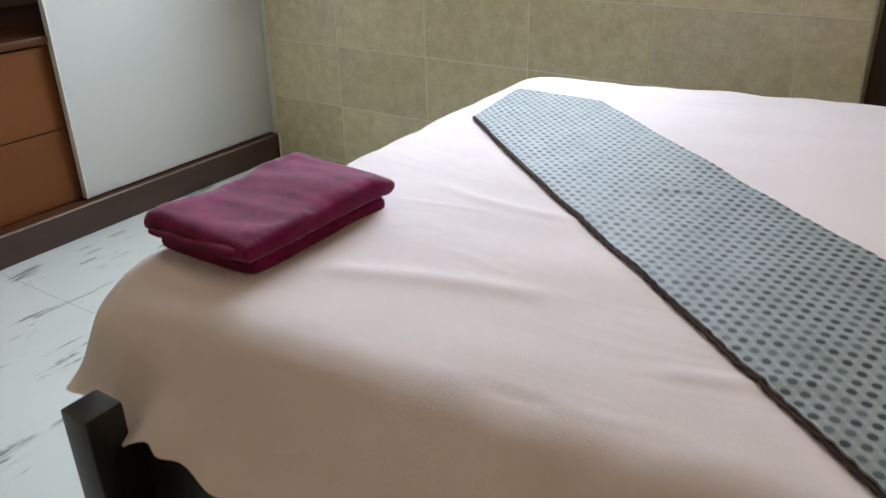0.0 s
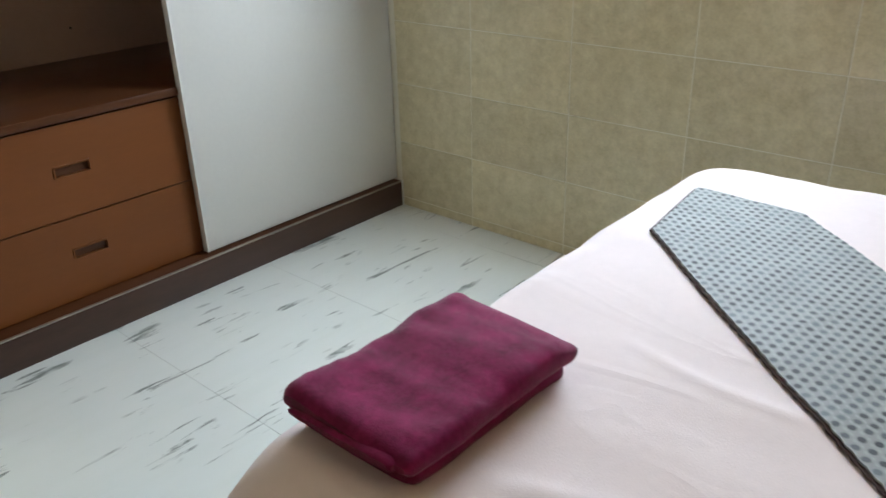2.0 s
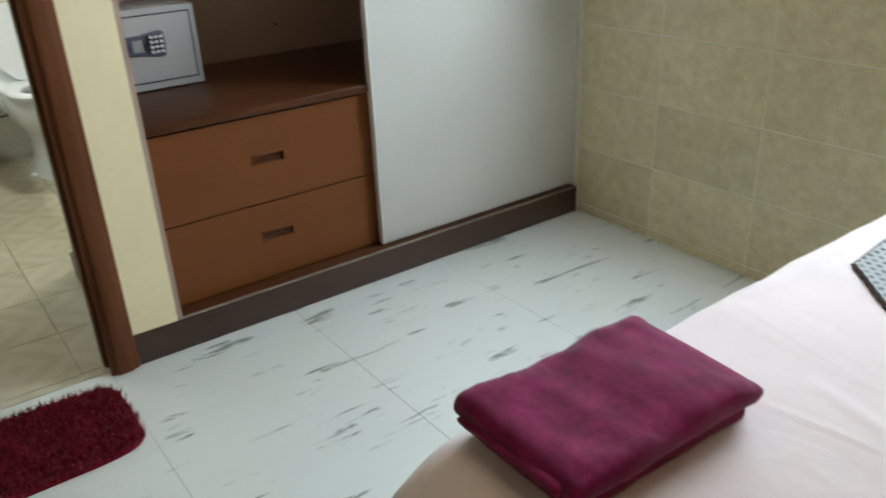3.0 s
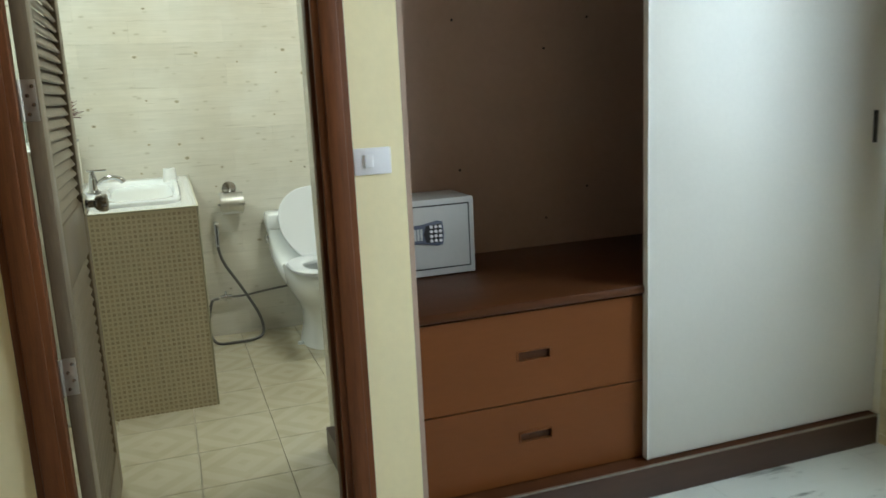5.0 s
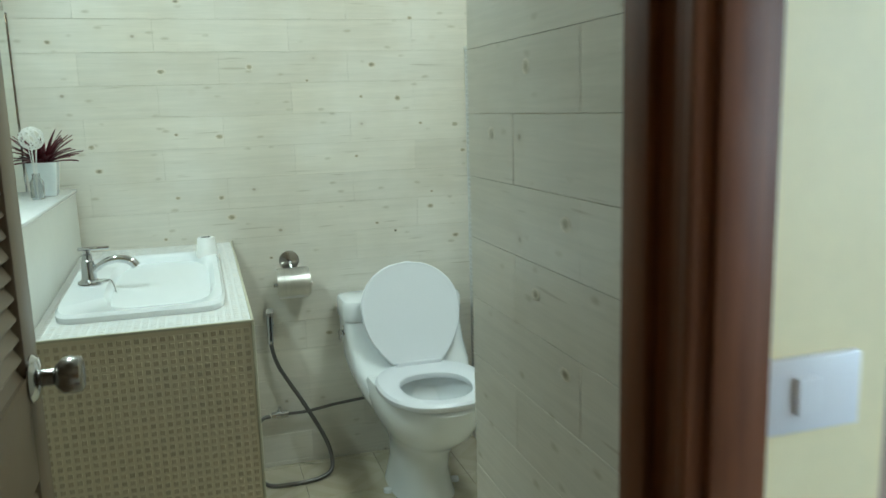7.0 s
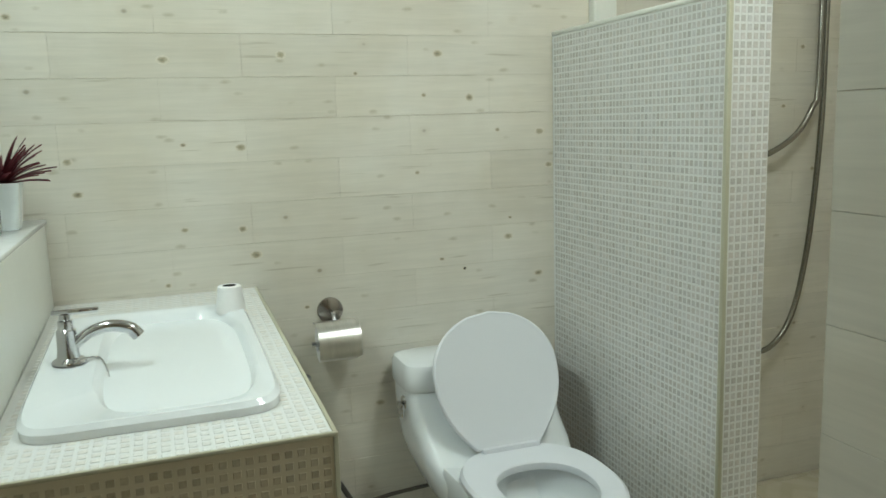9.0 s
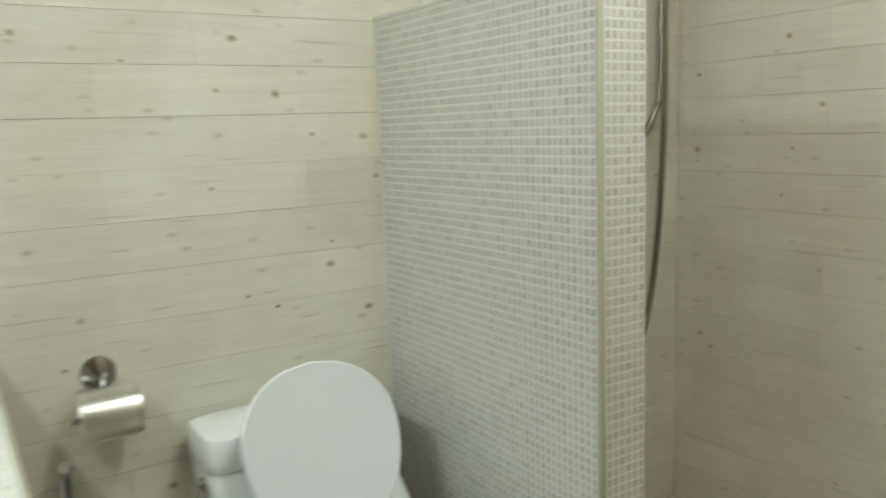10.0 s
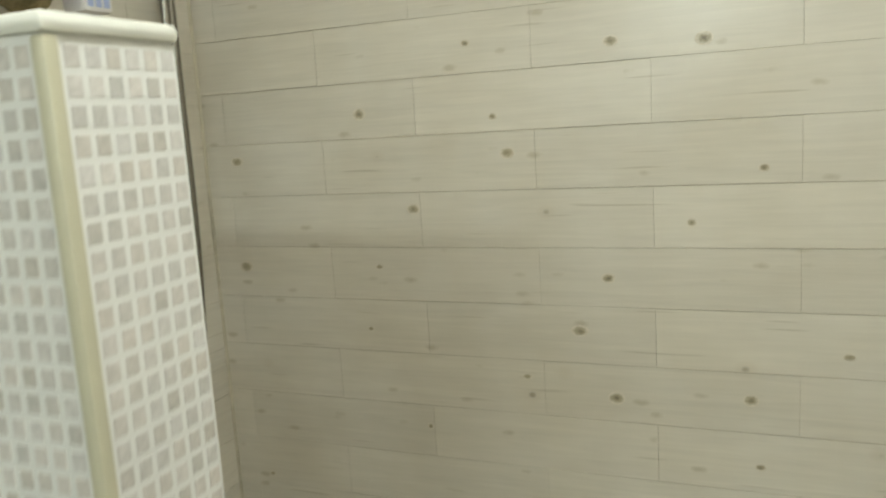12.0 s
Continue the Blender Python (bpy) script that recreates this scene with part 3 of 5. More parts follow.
# ---- wardrobe ----
wardrobe = thing("wardrobe", (WX - 0.35, 2.4, 0), "built-in brown wardrobe with white sliding door, half open", "wardrobe")
boxpart("plinth", (WX - 0.72, WX + 0.004, 1.548, NY - 0.008, 0.0, 0.096), M["plinth"], wardrobe, 0.002, "dark brown skirting plinth")
boxpart("sill", (WX - 0.72, WX + 0.003, 1.678, NY - 0.008, 0.096, 0.103), M["lamtop"], wardrobe, 0.001)
boxpart("edge_strip", (WX - 0.003, WX + 0.005, 1.678, NY - 0.012, 0.099, 0.1035), M["hinge"], wardrobe, 0)
boxpart("back_panel", (RX + 0.057, RX + 0.072, 1.68, NY, 0.103, CEIL - 0.01), M["back"], wardrobe)
boxpart("side_panel", (RX + 0.073, WX - 0.001, 1.677, 1.690, 0.104, 2.31), M["back"], wardrobe)
boxpart("side_panel", (RX + 0.073, WX - 0.06, NY - 0.006, NY + 0.005, 0.104, 2.31), M["back"], wardrobe)
boxpart("carcass", (RX + 0.073, WX - 0.075, 1.692, NY - 0.01, 0.104, 0.618), M["lam"], wardrobe)
boxpart("worktop", (RX + 0.073, WX - 0.040, 1.692, NY - 0.01, 0.622, 0.648), M["lamtop"], wardrobe, 0.006, "dark brown laminate shelf top")
boxpart("top_board", (RX + 0.073, WX - 0.02, 1.692, NY - 0.01, 2.29, 2.319), M["white"], wardrobe)
DX = WX - 0.057
for z0, z1, zh in ((0.108, 0.349, 0.243), (0.354, 0.614, 0.486)):
    bm = bmesh.new()
    y0, y1, h0, h1, hz0, hz1 = 1.696, 2.62, 1.992, 2.090, zh - 0.014, zh + 0.014
    for q in ((y0, h0, z0, z1), (h1, y1, z0, z1), (h0, h1, z0, hz0), (h0, h1, hz1, z1)):
        add_box(bm, DX - 0.016, DX, *q)
    front = part("drawer_front", bm, M["lam"], wardrobe)
    boxpart("finger_pull", (DX - 0.014, DX - 0.012, h0 - 0.001, h1 + 0.001, hz0 - 0.001, hz1 + 0.001), M["lamtop"], front)
    boxpart("pull_lip", (DX - 0.002, DX + 0.003, h0 - 0.004, h1 + 0.004, hz1 - 0.001, hz1 + 0.004), M["lam"], front, 0.001)
    boxpart("pull_end", (DX - 0.002, DX + 0.003, h0 - 0.005, h0, hz0, hz1), M["lam"], front, 0.001)
sdoor = boxpart("sliding_door", (WX - 0.045, WX - 0.022, 2.392, NY - 0.004, 0.110, 2.285), M["white"], wardrobe, 0.002, "off-white laminate sliding door")
boxpart("door_edge", (WX - 0.046, WX - 0.021, 2.388, 2.392, 0.110, 2.285), M["trim_white"], sdoor)
boxpart("recessed_handle", (WX - 0.024, WX - 0.0205, 3.198, 3.216, 1.005, 1.105), M["black"], sdoor, 0.001, "black recessed pull")
for y, z in ((2.083, 1.458), (2.599, 1.46), (2.425, 1.356), (2.592, 0.853), (2.421, 0.749), (2.09, 0.95)):
    part("shelf_pin_hole", lathe([(0, 0.0012), (0.004, 0.001), (0.005, 0)], Matrix.Translation((RX + 0.072, y, z)) @ Matrix.Rotation(radians(90), 4, "Y"), 10), M["black"], wardrobe)

# safe on the wardrobe shelf
SX, SY0, SY1, SZ0, SZ1 = -2.49, 1.718, 2.027, 0.648, 0.896
safe = thing("safe", (SX - 0.1, 1.87, SZ0), "small pale grey steel safe with keypad on the shelf", "safe")
boxpart("body", (SX - 0.20, SX, SY0, SY1, SZ0 + 0.004, SZ1), M["safe"], safe, 0.004)
sd = boxpart("door", (SX - 0.001, SX + 0.004, SY0 + 0.024, SY1 - 0.020, SZ0 + 0.030, SZ1 - 0.022), M["safe"], safe, 0.002)
boxpart("door_gap", (SX - 0.001, SX + 0.0015, SY0 + 0.020, SY1 - 0.016, SZ0 + 0.026, SZ1 - 0.018), M["black"], safe)
bm = loft([[(SX + dx, 1.825 + a * s, 0.79 + b * t) for a, b in ((-0.085, -0.026), (0.02, -0.030), (0.075, -0.040), (0.092, -0.036), (0.096, 0), (0.092, 0.036), (0.075, 0.040), (0.02, 0.030), (-0.085, 0.026))]
           for dx, s, t in ((0.004, 1, 1), (0.010, 1, 1), (0.013, 0.95, 0.9))])
pan = part("keypad_panel", bm, M["safe_panel"], sd, "dark slate keypad panel", True)
bm = loft([[(SX + dx, 1.885 + a * s, 0.79 + b * s) for a, b in ((-0.033, 0), (-0.024, -0.027), (0.027, -0.031), (0.031, 0), (0.027, 0.031), (-0.024, 0.027))] for dx, s in ((0.012, 1), (0.0145, 0.95))])
part("key_field", bm, M["black"], sd)
for r in range(4):
    for c in range(3):
        part("button", lathe([(0.0052, 0), (0.0050, 0.002), (0, 0.0028)], Matrix.Translation((SX + 0.0145, 1.878 + c * 0.0148, 0.768 + r * 0.0147)) @ Matrix.Rotation(radians(90), 4, "Y"), 12), M["plastic"], sd)
part("turn_knob", lathe([(0.017, 0), (0.016, 0.016), (0.012, 0.019), (0, 0.019)], Matrix.Translation((SX + 0.012, 1.79, 0.79)) @ Matrix.Rotation(radians(90), 4, "Y"), 20), M["black"], sd, smooth=True)
for k in range(3):
    boxpart("mark", (SX + 0.0125, SX + 0.0135, 1.822 + k * 0.010, 1.829 + k * 0.010, 0.772, 0.808), M["safe"], sd)

boxpart("sealant", (WX - 0.002, WX + 0.006, NY - 0.0075, NY - 0.0005, 0.0, 0.103), M["trim_white"], wardrobe, 0, "white sealant bead")

# light switch
switch = thing("light_switch", (WX, 1.592, 1.035), "white plastic light switch plate on cream wall", "light switch")
boxpart("plate", (WX, WX + 0.009, 1.5465, 1.640, 1.036, 1.101), M["plastic"], switch, 0.003)
bm = boxbm(WX + 0.008, WX + 0.014, 1.572, 1.594, 1.053, 1.085, 0.002)
part("rocker", bm, M["plastic"], switch)

# ---- bed ----
BX0, BX1, BY0, BY1, BZ = -0.632, 1.42, 1.372, 2.80, 0.612
bed = thing("bed", (0.4, 2.05, 0), "black wooden bed frame under pale pink bedding", "bed")
for x, y in ((-0.478, 1.362), (-0.478, 2.70)):
    boxpart("post", (x, x + 0.05, y, y + 0.05, 0, 0.532), M["blackwood"], bed, 0.004)
boxpart("foot_rail", (-0.470, -0.437, 1.413, 2.699, 0.20, 0.485), M["blackwood"], bed, 0.004)
boxpart("side_rail", (-0.427, 1.40, 1.425, 1.450, 0.20, 0.50), M["blackwood"], bed, 0.004)
boxpart("rail_ledge", (-0.419, 1.40, 1.398, 1.425, 0.33, 0.36), M["blackwood"], bed, 0.003)
boxpart("side_rail", (-0.419, 1.40, 2.68, 2.705, 0.20, 0.50), M["blackwood"], bed, 0.004)
boxpart("head_board", (1.40, 1.45, 1.36, 2.76, 0, 1.05), M["blackwood"], bed, 0.006)
boxpart("slat_base", (-0.43, 1.39, 1.451, 2.679, 0.24, 0.28), M["blackwood"], bed)
boxpart("mattress", (-0.43, 1.395, 1.50, 2.678, 0.281, 0.565), M["sheet"], bed, 0.05)


CREASES = ((-0.38, 1.66, 0.02, 1.75, 0.015, 0.0035, 0.016), (-0.34, 1.545, 0.16, 1.52, -0.02, 0.004, 0.024), (0.10, 1.65, 0.30, 1.69, 0.0, 0.0035, 0.010),
           (-0.40, 2.02, -0.08, 1.97, -0.02, 0.0028, 0.010), (0.25, 1.47, 0.7, 1.56, 0.02, 0.004, 0.020))


def top_height(x, y):
    """The soft crown of the bed, with a few low ripples."""
    c = 0.034 * smooth01((x + 0.6) / 1.2) + 0.008 * smooth01((y - 1.9) / 0.7)
    n = noise.noise(Vector((x * 2.1, y * 2.1, 0.3))) * 0.006
    w = noise.noise(Vector((x * 2.5 + y * 5, y * 9 - x * 3, 4))) * 0.0028
    # long soft creases, and a slight fall towards the near edge
    for x0, y0, x1, y1, bow, h, wd in CREASES:
        u = ((x - x0) * (x1 - x0) + (y - y0) * (y1 - y0)) / ((x1 - x0) ** 2 + (y1 - y0) ** 2)
        off = y - (y0 + (y1 - y0) * u) - bow * 4 * u * (1 - u)
        w += h * math.exp(-(off / wd) ** 2) * smooth01(u / 0.25) * smooth01((1 - u) / 0.25) if 0 < u < 1 else 0
    c -= 0.006 * smooth01((1.80 - y) / 0.3)
    return BZ + c + n + w


def long_side(e):
    """How far the cloth runs out and falls along the long side: a soft shoulder, a slope over the rail, then a hanging hem."""
    a, r1, run, r3 = 0.66, 0.10, 0.143, 0.04
    t = min(e / r1, a)
    out, fall = r1 * math.sin(t), r1 * (1 - math.cos(t))
    e = max(0.0, e - r1 * a)
    out, fall = out + min(e, run) * math.cos(a), fall + min(e, run) * math.sin(a)
    e = max(0.0, e - run)
    t = min(a + e / r3, math.pi / 2)
    out, fall = out + r3 * (math.sin(t) - math.sin(a)), fall + r3 * (math.cos(a) - math.cos(t))
    return out, fall + max(0.0, e - r3 * (math.pi / 2 - a))


def bed_cloth():
    inner = 0.06
    ix0, ix1, iy0, iy1 = BX0 + 0.07, BX1 - 0.01, BY0 + 0.188, BY1 - 0.07
    n_x, n_y = 260, 200
    a0, a1, b0, b1 = ix0 - 0.30, ix1, iy0 - 0.32, iy1 + 0.26
    bm = bmesh.new()
    grid = []
    for i in range(n_x + 1):
        row = []
        for j in range(n_y + 1):
            a, b = a0 + (a1 - a0) * i / n_x, b0 + (b1 - b0) * j / n_y
            # nearest place on the inner rectangle with rounded corners
            cr = inner
            qx, qy = min(max(a, ix0 + cr), ix1), min(max(b, iy0 + cr), iy1 - cr)
            dx, dy = a - qx, b - qy
            d = math.hypot(dx, dy)
            if a >= ix0 + cr:
                e, nx, ny, px, py = (iy0 - b, 0, -1, a, iy0) if b < iy0 else ((b - iy1, 0, 1, a, iy1) if b > iy1 else (0, 0, 0, a, b))
            elif iy0 + cr <= b <= iy1 - cr:
                e, nx, ny, px, py = (ix0 - a, -1, 0, ix0, b) if a < ix0 else (0, 0, 0, a, b)
            elif d > cr:
                nx, ny = dx / d, dy / d
                e, px, py = d - cr, qx + nx * cr, qy + ny * cr
            else:
                e, nx, ny, px, py = 0, 0, 0, a, b
            z = top_height(px, py)
            if e > 0:
                south = max(0.0, -ny)
                along = px - py if ny <= 0 else px + py
                r = 0.07
                west = max(0.0, -nx)
                ragged = 0.010 * math.sin(along * 9) + 0.016 * noise.noise(Vector((along * 22, 3.1, 0)))
                lim_w = 0.165 + ragged * (1 - 0.8 * abs(nx)) - 0.030 * west * smooth01((BY0 + 0.75 - py) / 0.35) + 0.03 * west * smooth01((py - BY0 - 0.6) / 0.4)
                lim_s = 0.188 + ragged + 0.075 * smooth01((px + 0.40) / 0.5) - 0.020 * smooth01((-0.42 - px) / 0.06)
                blend = south * south
                e = min(e, lim_w + (lim_s - lim_w) * blend + 0.10 * nx * nx * ny * ny)
                ang = min(e / r, math.pi / 2)
                down = max(0.0, e - r * math.pi / 2)
                fold = (0.022 * noise.noise(Vector((along * 9, 0.4, 2))) + 0.012 * noise.noise(Vector((along * 24, 1.7, 5)))) * smooth01((e - 0.06) / 0.14) * (1 - 0.6 * abs(nx))
                out_s, fall_s = long_side(e)
                out = (1 - blend) * (r * math.sin(ang) + 0.15 * down) + blend * out_s + fold
                # the corner keeps its fullness, and its hem hangs down over the post
                z -= 0.036 * smooth01((e - 0.10) / 0.06) * smooth01((-0.36 - px) / 0.09) * smooth01(south / 0.35)
                full = max(abs(nx), abs(ny)) ** -0.3
                px, py = px + nx * out * full, py + ny * (out + (1 - blend) * max(0.0, out_s - out) * south) * full
                z -= (1 - blend) * (r * (1 - math.cos(ang)) + down) + blend * fall_s
                z += 0.004 * noise.noise(Vector((px * 12, py * 12, z * 6)))
            row.append(bm.verts.new((px, py, z)))
        grid.append(row)
    for i in range(n_x):
        for j in range(n_y):
            bm.faces.new((grid[i][j], grid[i + 1][j], grid[i + 1][j + 1], grid[i][j + 1]))
    bmesh.ops.remove_doubles(bm, verts=bm.verts, dist=0.0004)
    return bm


sheet = tagged(part("bed_sheet", bed_cloth(), M["sheet"], None, "", True), "pale pink cotton sheet draped over the bed", "bed sheet")

# grey runner laid across the bed, pointed at its far end
RU = Vector((0.735, -0.678, 0))
RV = Vector((0.678, 0.735, 0))
R0 = Vector((-0.516, 2.346, 0))


def runner_pleat(u, v):
    """Two shallow creases that run obliquely over the cloth."""
    z = 0.0
    for u0, v0, slope, h, ln in ((0.52, 0.17, 0.55, 0.0045, 0.07), (0.60, 0.06, 0.7, 0.003, 0.06), (0.34, 0.12, -0.4, 0.002, 0.08)):
        d = (u - u0) - slope * (v - v0)
        z += h * math.exp(-(d / 0.008) ** 2) * math.exp(-((v - v0) / ln) ** 2)
    return z


def runner_mesh(lift, thick, shrink=0.0):
    bm = bmesh.new()
    uv = bm.loops.layers.uv.new("UVMap")
    L, Wd, nu, nv = 1.30, 0.278, 150, 24
    pts, info = [], []
    for i in range(nu + 1):
        row, inf = [], []
        for j in range(nv + 1):
            v = Wd * j / nv
            start = -min(v, (Wd - v) * 1.25) * 1.12
            u = start + (L - start) * i / nu
            edge = 0.0012 * math.sin(u * 260) * (1 if j in (0, nv) else 0)
            p = R0 + RU * (u + shrink) + RV * (v + edge + 0.9 * shrink)
            z = top_height(p.x, p.y) + lift + 0.0016 * noise.noise(Vector((p.x * 14, p.y * 14, 1))) + runner_pleat(u, v)
            d = min(p.x - BX0, BY1 - p.y, p.y - BY0)
            if d < 0.075:
                k = min(1.0, (0.075 - d) / 0.075)
                z -= 0.075 * (1 - math.sqrt(max(0.0, 1 - k * k)))
            row.append(bm.verts.new((p.x, p.y, z)))
            inf.append((u, v))
        pts.append(row)
        info.append(inf)
    for i in range(nu):
        for j in range(nv):
            f = bm.faces.new((pts[i][j], pts[i + 1][j], pts[i + 1][j + 1], pts[i][j + 1]))
            for lp, (k, l) in zip(f.loops, ((i, j), (i + 1, j), (i + 1, j + 1), (i, j + 1))):
                lp[uv].uv = info[k][l]
    ret = bmesh.ops.extrude_face_region(bm, geom=list(bm.faces))
    low = [g for g in ret["geom"] if isinstance(g, bmesh.types.BMVert)]
    for vv in low:
        vv.co.z -= thick
    bmesh.ops.recalc_face_normals(bm, faces=bm.faces)
    return bm


runner = thing("bed_runner", (R0.x, R0.y, BZ), "grey satin bed runner with dark dots and brown lining", "bed runner")
part("face_cloth", runner_mesh(0.009, 0.003), M["runner"], runner, "", True)
part("lining", runner_mesh(0.0055, 0.0035, -0.004), M["under"], runner, "dark brown lining", True)


# folded maroon towel
def towel_fold(x0, x1, y0, y1, z0, z1, seed, lean=0.0, peak=0.0):
    """A thick soft fold: a rounded slab with an uneven top."""
    bm = bmesh.new()
    n_u, n_v = 56, 20
    rx, rz = (x1 - x0) / 2, (z1 - z0) / 2
    cx, cy, cz = (x0 + x1) / 2, (y0 + y1) / 2, (z0 + z1) / 2
    rings = []
    for i in range(n_u + 1):
        s = -1 + 2 * i / n_u
        k = (1 - abs(s) ** 22) ** 0.5 if abs(s) < 1 else 0.0
        ring = []
        for j in range(36):
            t = 2 * math.pi * j / 36
            c, q = math.cos(t), math.sin(t)
            px = cx + rx * (0.94 + 0.06 * k) * math.copysign(abs(c) ** 0.28, c) + lean * s
            pz = cz + rz * max(0.45, k) * math.copysign(abs(q) ** 0.5, q)
            py = cy + (y1 - y0) / 2 * s
            v = Vector((px, py, pz))
            pz += (0.012 * noise.noise(Vector((px * 8, py * 8, seed))) + 0.004 * noise.noise(Vector((px * 25, py * 25, seed)))) * (1 if q > 0 else 0.2) + 0.0016 * noise.noise(v * 60)
            if q > 0:
                pz += peak * (0.010 * math.exp(-((px - x0) ** 2 + (py - y1) ** 2) / 0.006) - 0.009 * math.exp(-((px - cx - 0.05) ** 2 + (py - y1) ** 2) / 0.003) - 0.008 * math.exp(-((px - cx) ** 2 + (py - y0) ** 2) / 0.008))
            px += 0.003 * noise.noise(Vector((py * 14, pz * 20, seed + 3)))
            ring.append((px, py, pz))
        rings.append(ring)
    return loft(rings)


tz = top_height(-0.5, 1.75)
towel = thing("towel", (-0.505, 1.755, tz), "folded maroon plush towel lying on the bed", "towel")
part("lower_fold", towel_fold(-0.582, -0.400, 1.610, 1.890, tz - 0.008, tz + 0.026, 1.0, 0.004), M["towel"], towel, "", True)
part("upper_fold", towel_fold(-0.594, -0.388, 1.596, 1.903, tz + 0.020, tz + 0.058, 5.0, 0.004, 1.0), M["towel"], towel, "", True)
part("inner_fold", towel_fold(-0.578, -0.41, 1.589, 1.70, tz + 0.0275, tz + 0.0375, 3.0, 0.002), M["towel"], towel, "", True)

# shaggy rug before the bathroom door
rug = thing("rug", (-1.82, 1.15, 0), "dark red shaggy doormat on the vinyl floor", "rug")
RGX0, RGX1, RGY0, RGY1 = -1.99, -1.655, 0.84, 1.462
bm = loft([superellipse((RGX0 + RGX1) / 2, (RGY0 + RGY1) / 2, (RGX1 - RGX0) / 2 - d, (RGY1 - RGY0) / 2 - d, z, 6) for z, d in ((0.0005, 0), (0.008, 0.0), (0.012, 0.006))])
part("backing", bm, M["rug"], rug)
rng = random.Random(4)
vs, fs = [], []
for k in range(9000):
    x, y = rng.uniform(RGX0, RGX1), rng.uniform(RGY0, RGY1)
    ex, ey = abs(2 * (x - RGX0) / (RGX1 - RGX0) - 1), abs(2 * (y - RGY0) / (RGY1 - RGY0) - 1)
    if ex ** 6 + ey ** 6 > 1:
        continue
    a, h, w, l = rng.uniform(0, 6.28), rng.uniform(0.012, 0.026), rng.uniform(0.0015, 0.003), rng.uniform(0.003, 0.014)
    ox, oy, i = math.cos(a), math.sin(a), len(vs)
    vs += [(x - oy * w, y + ox * w, 0.006), (x + oy * w, y - ox * w, 0.006), (x + ox * w * 1.5, y + oy * w * 1.5, 0.006), (x + ox * l, y + oy * l, 0.006 + h)]
    fs += [(i, i + 1, i + 3), (i + 1, i + 2, i + 3), (i + 2, i, i + 3)]
me = bpy.data.meshes.new("tuft")
me.from_pydata(vs, [], fs)
tagged(obj("shag", me, M["rug"], rug), kind="stuff")


# curtain
def curtain(x0, x1, z0, z1, y, waves, seed):
    bm = bmesh.new()
    rows = []
    n = waves * 12
    for k in range(9):
        z = z0 + (z1 - z0) * k / 8
        row = []
        for i in range(n + 1):
            u = i / n
            ph = u * waves * 2 * math.pi + 0.8 * math.sin(u * 9 + seed)
            amp = 0.018 + 0.006 * math.sin(u * 13 + seed)
            row.append(bm.verts.new((x0 + (x1 - x0) * u + 0.008 * math.sin(ph * 2), y + amp * math.sin(ph) + 0.004 * math.sin(ph * 3), z + (0.006 * math.sin(ph) if k == 0 else 0))))
        rows.append(row)
    for a, b in zip(rows, rows[1:]):
        for i in range(n):
            bm.faces.new((a[i], a[i + 1], b[i + 1], b[i]))
    bmesh.ops.solidify(bm, geom=bm.faces[:], thickness=0.002)
    return bm


cur = tagged(part("curtain", curtain(-1.945, -1.515, 0.893, 2.25, NY - 0.045, 7, 1.0), M["curtain"], None, "", True), "mauve brown pleated curtain drawn aside beside window", "curtain", "curtains")
tagged(part("curtain", curtain(-0.40, 0.06, 0.905, 2.25, NY - 0.045, 7, 2.0), M["curtain"], None, "", True), "mauve brown pleated curtain hanging in even folds beside window", "curtain", "curtains")

# ---- bathroom: vanity, basin, tap ----
CX0, CY0, CY1, CZ = -3.402, 0.737, 1.222, 0.845
ledge = structure("ledge", boxbm(BX + 0.001, CX0 - 0.02, BSY + 0.001, 0.735, 0.0, 1.066), M["trim_white"], "cream tiled ledge behind the basin")
boxpart("ledge_top", (BX + 0.001, CX0 - 0.015, BSY + 0.001, 0.740, 1.0665, 1.078), M["mos_base"], ledge, 0.004)


def lean(x):
    """The counter falls a little towards the door."""
    return -0.036 * (x + 3.9)


def leaned(o):
    for v in o.data.vertices:
        if v.co.z > 0.7:
            v.co.z += lean(v.co.x)
    return o


vanity = thing("vanity_counter", (-3.9, 0.98, 0), "mosaic tiled masonry basin counter with beige edge trim", "counter")
leaned(boxpart("body", (BX + 0.001, CX0 - 0.004, CY0, CY1 - 0.004, 0, CZ - 0.004), M["grout"], vanity))
leaned(boxpart("side_tiles", (BX + 0.001, CX0 - 0.004, CY1 - 0.004, CY1, 0, CZ - 0.004), M["mos_base"], vanity))
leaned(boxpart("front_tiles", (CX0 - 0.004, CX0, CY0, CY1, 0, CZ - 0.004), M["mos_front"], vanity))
leaned(boxpart("top_tiles", (BX + 0.001, CX0, CY0, CY1, CZ - 0.004, CZ), M["mos_base"], vanity))
leaned(boxpart("corner_trim", (CX0 - 0.004, CX0 + 0.003, CY1 - 0.005, CY1 + 0.003, 0, CZ - 0.004), M["trim"], vanity, 0.002))
leaned(boxpart("edge_trim", (CX0 - 0.004, CX0 + 0.003, CY0, CY1 + 0.003, CZ - 0.004, CZ + 0.003), M["trim"], vanity, 0.002))
leaned(boxpart("edge_trim", (BX + 0.001, CX0 - 0.004, CY1 - 0.004, CY1 + 0.003, CZ - 0.004, CZ + 0.003), M["trim"], vanity, 0.002))

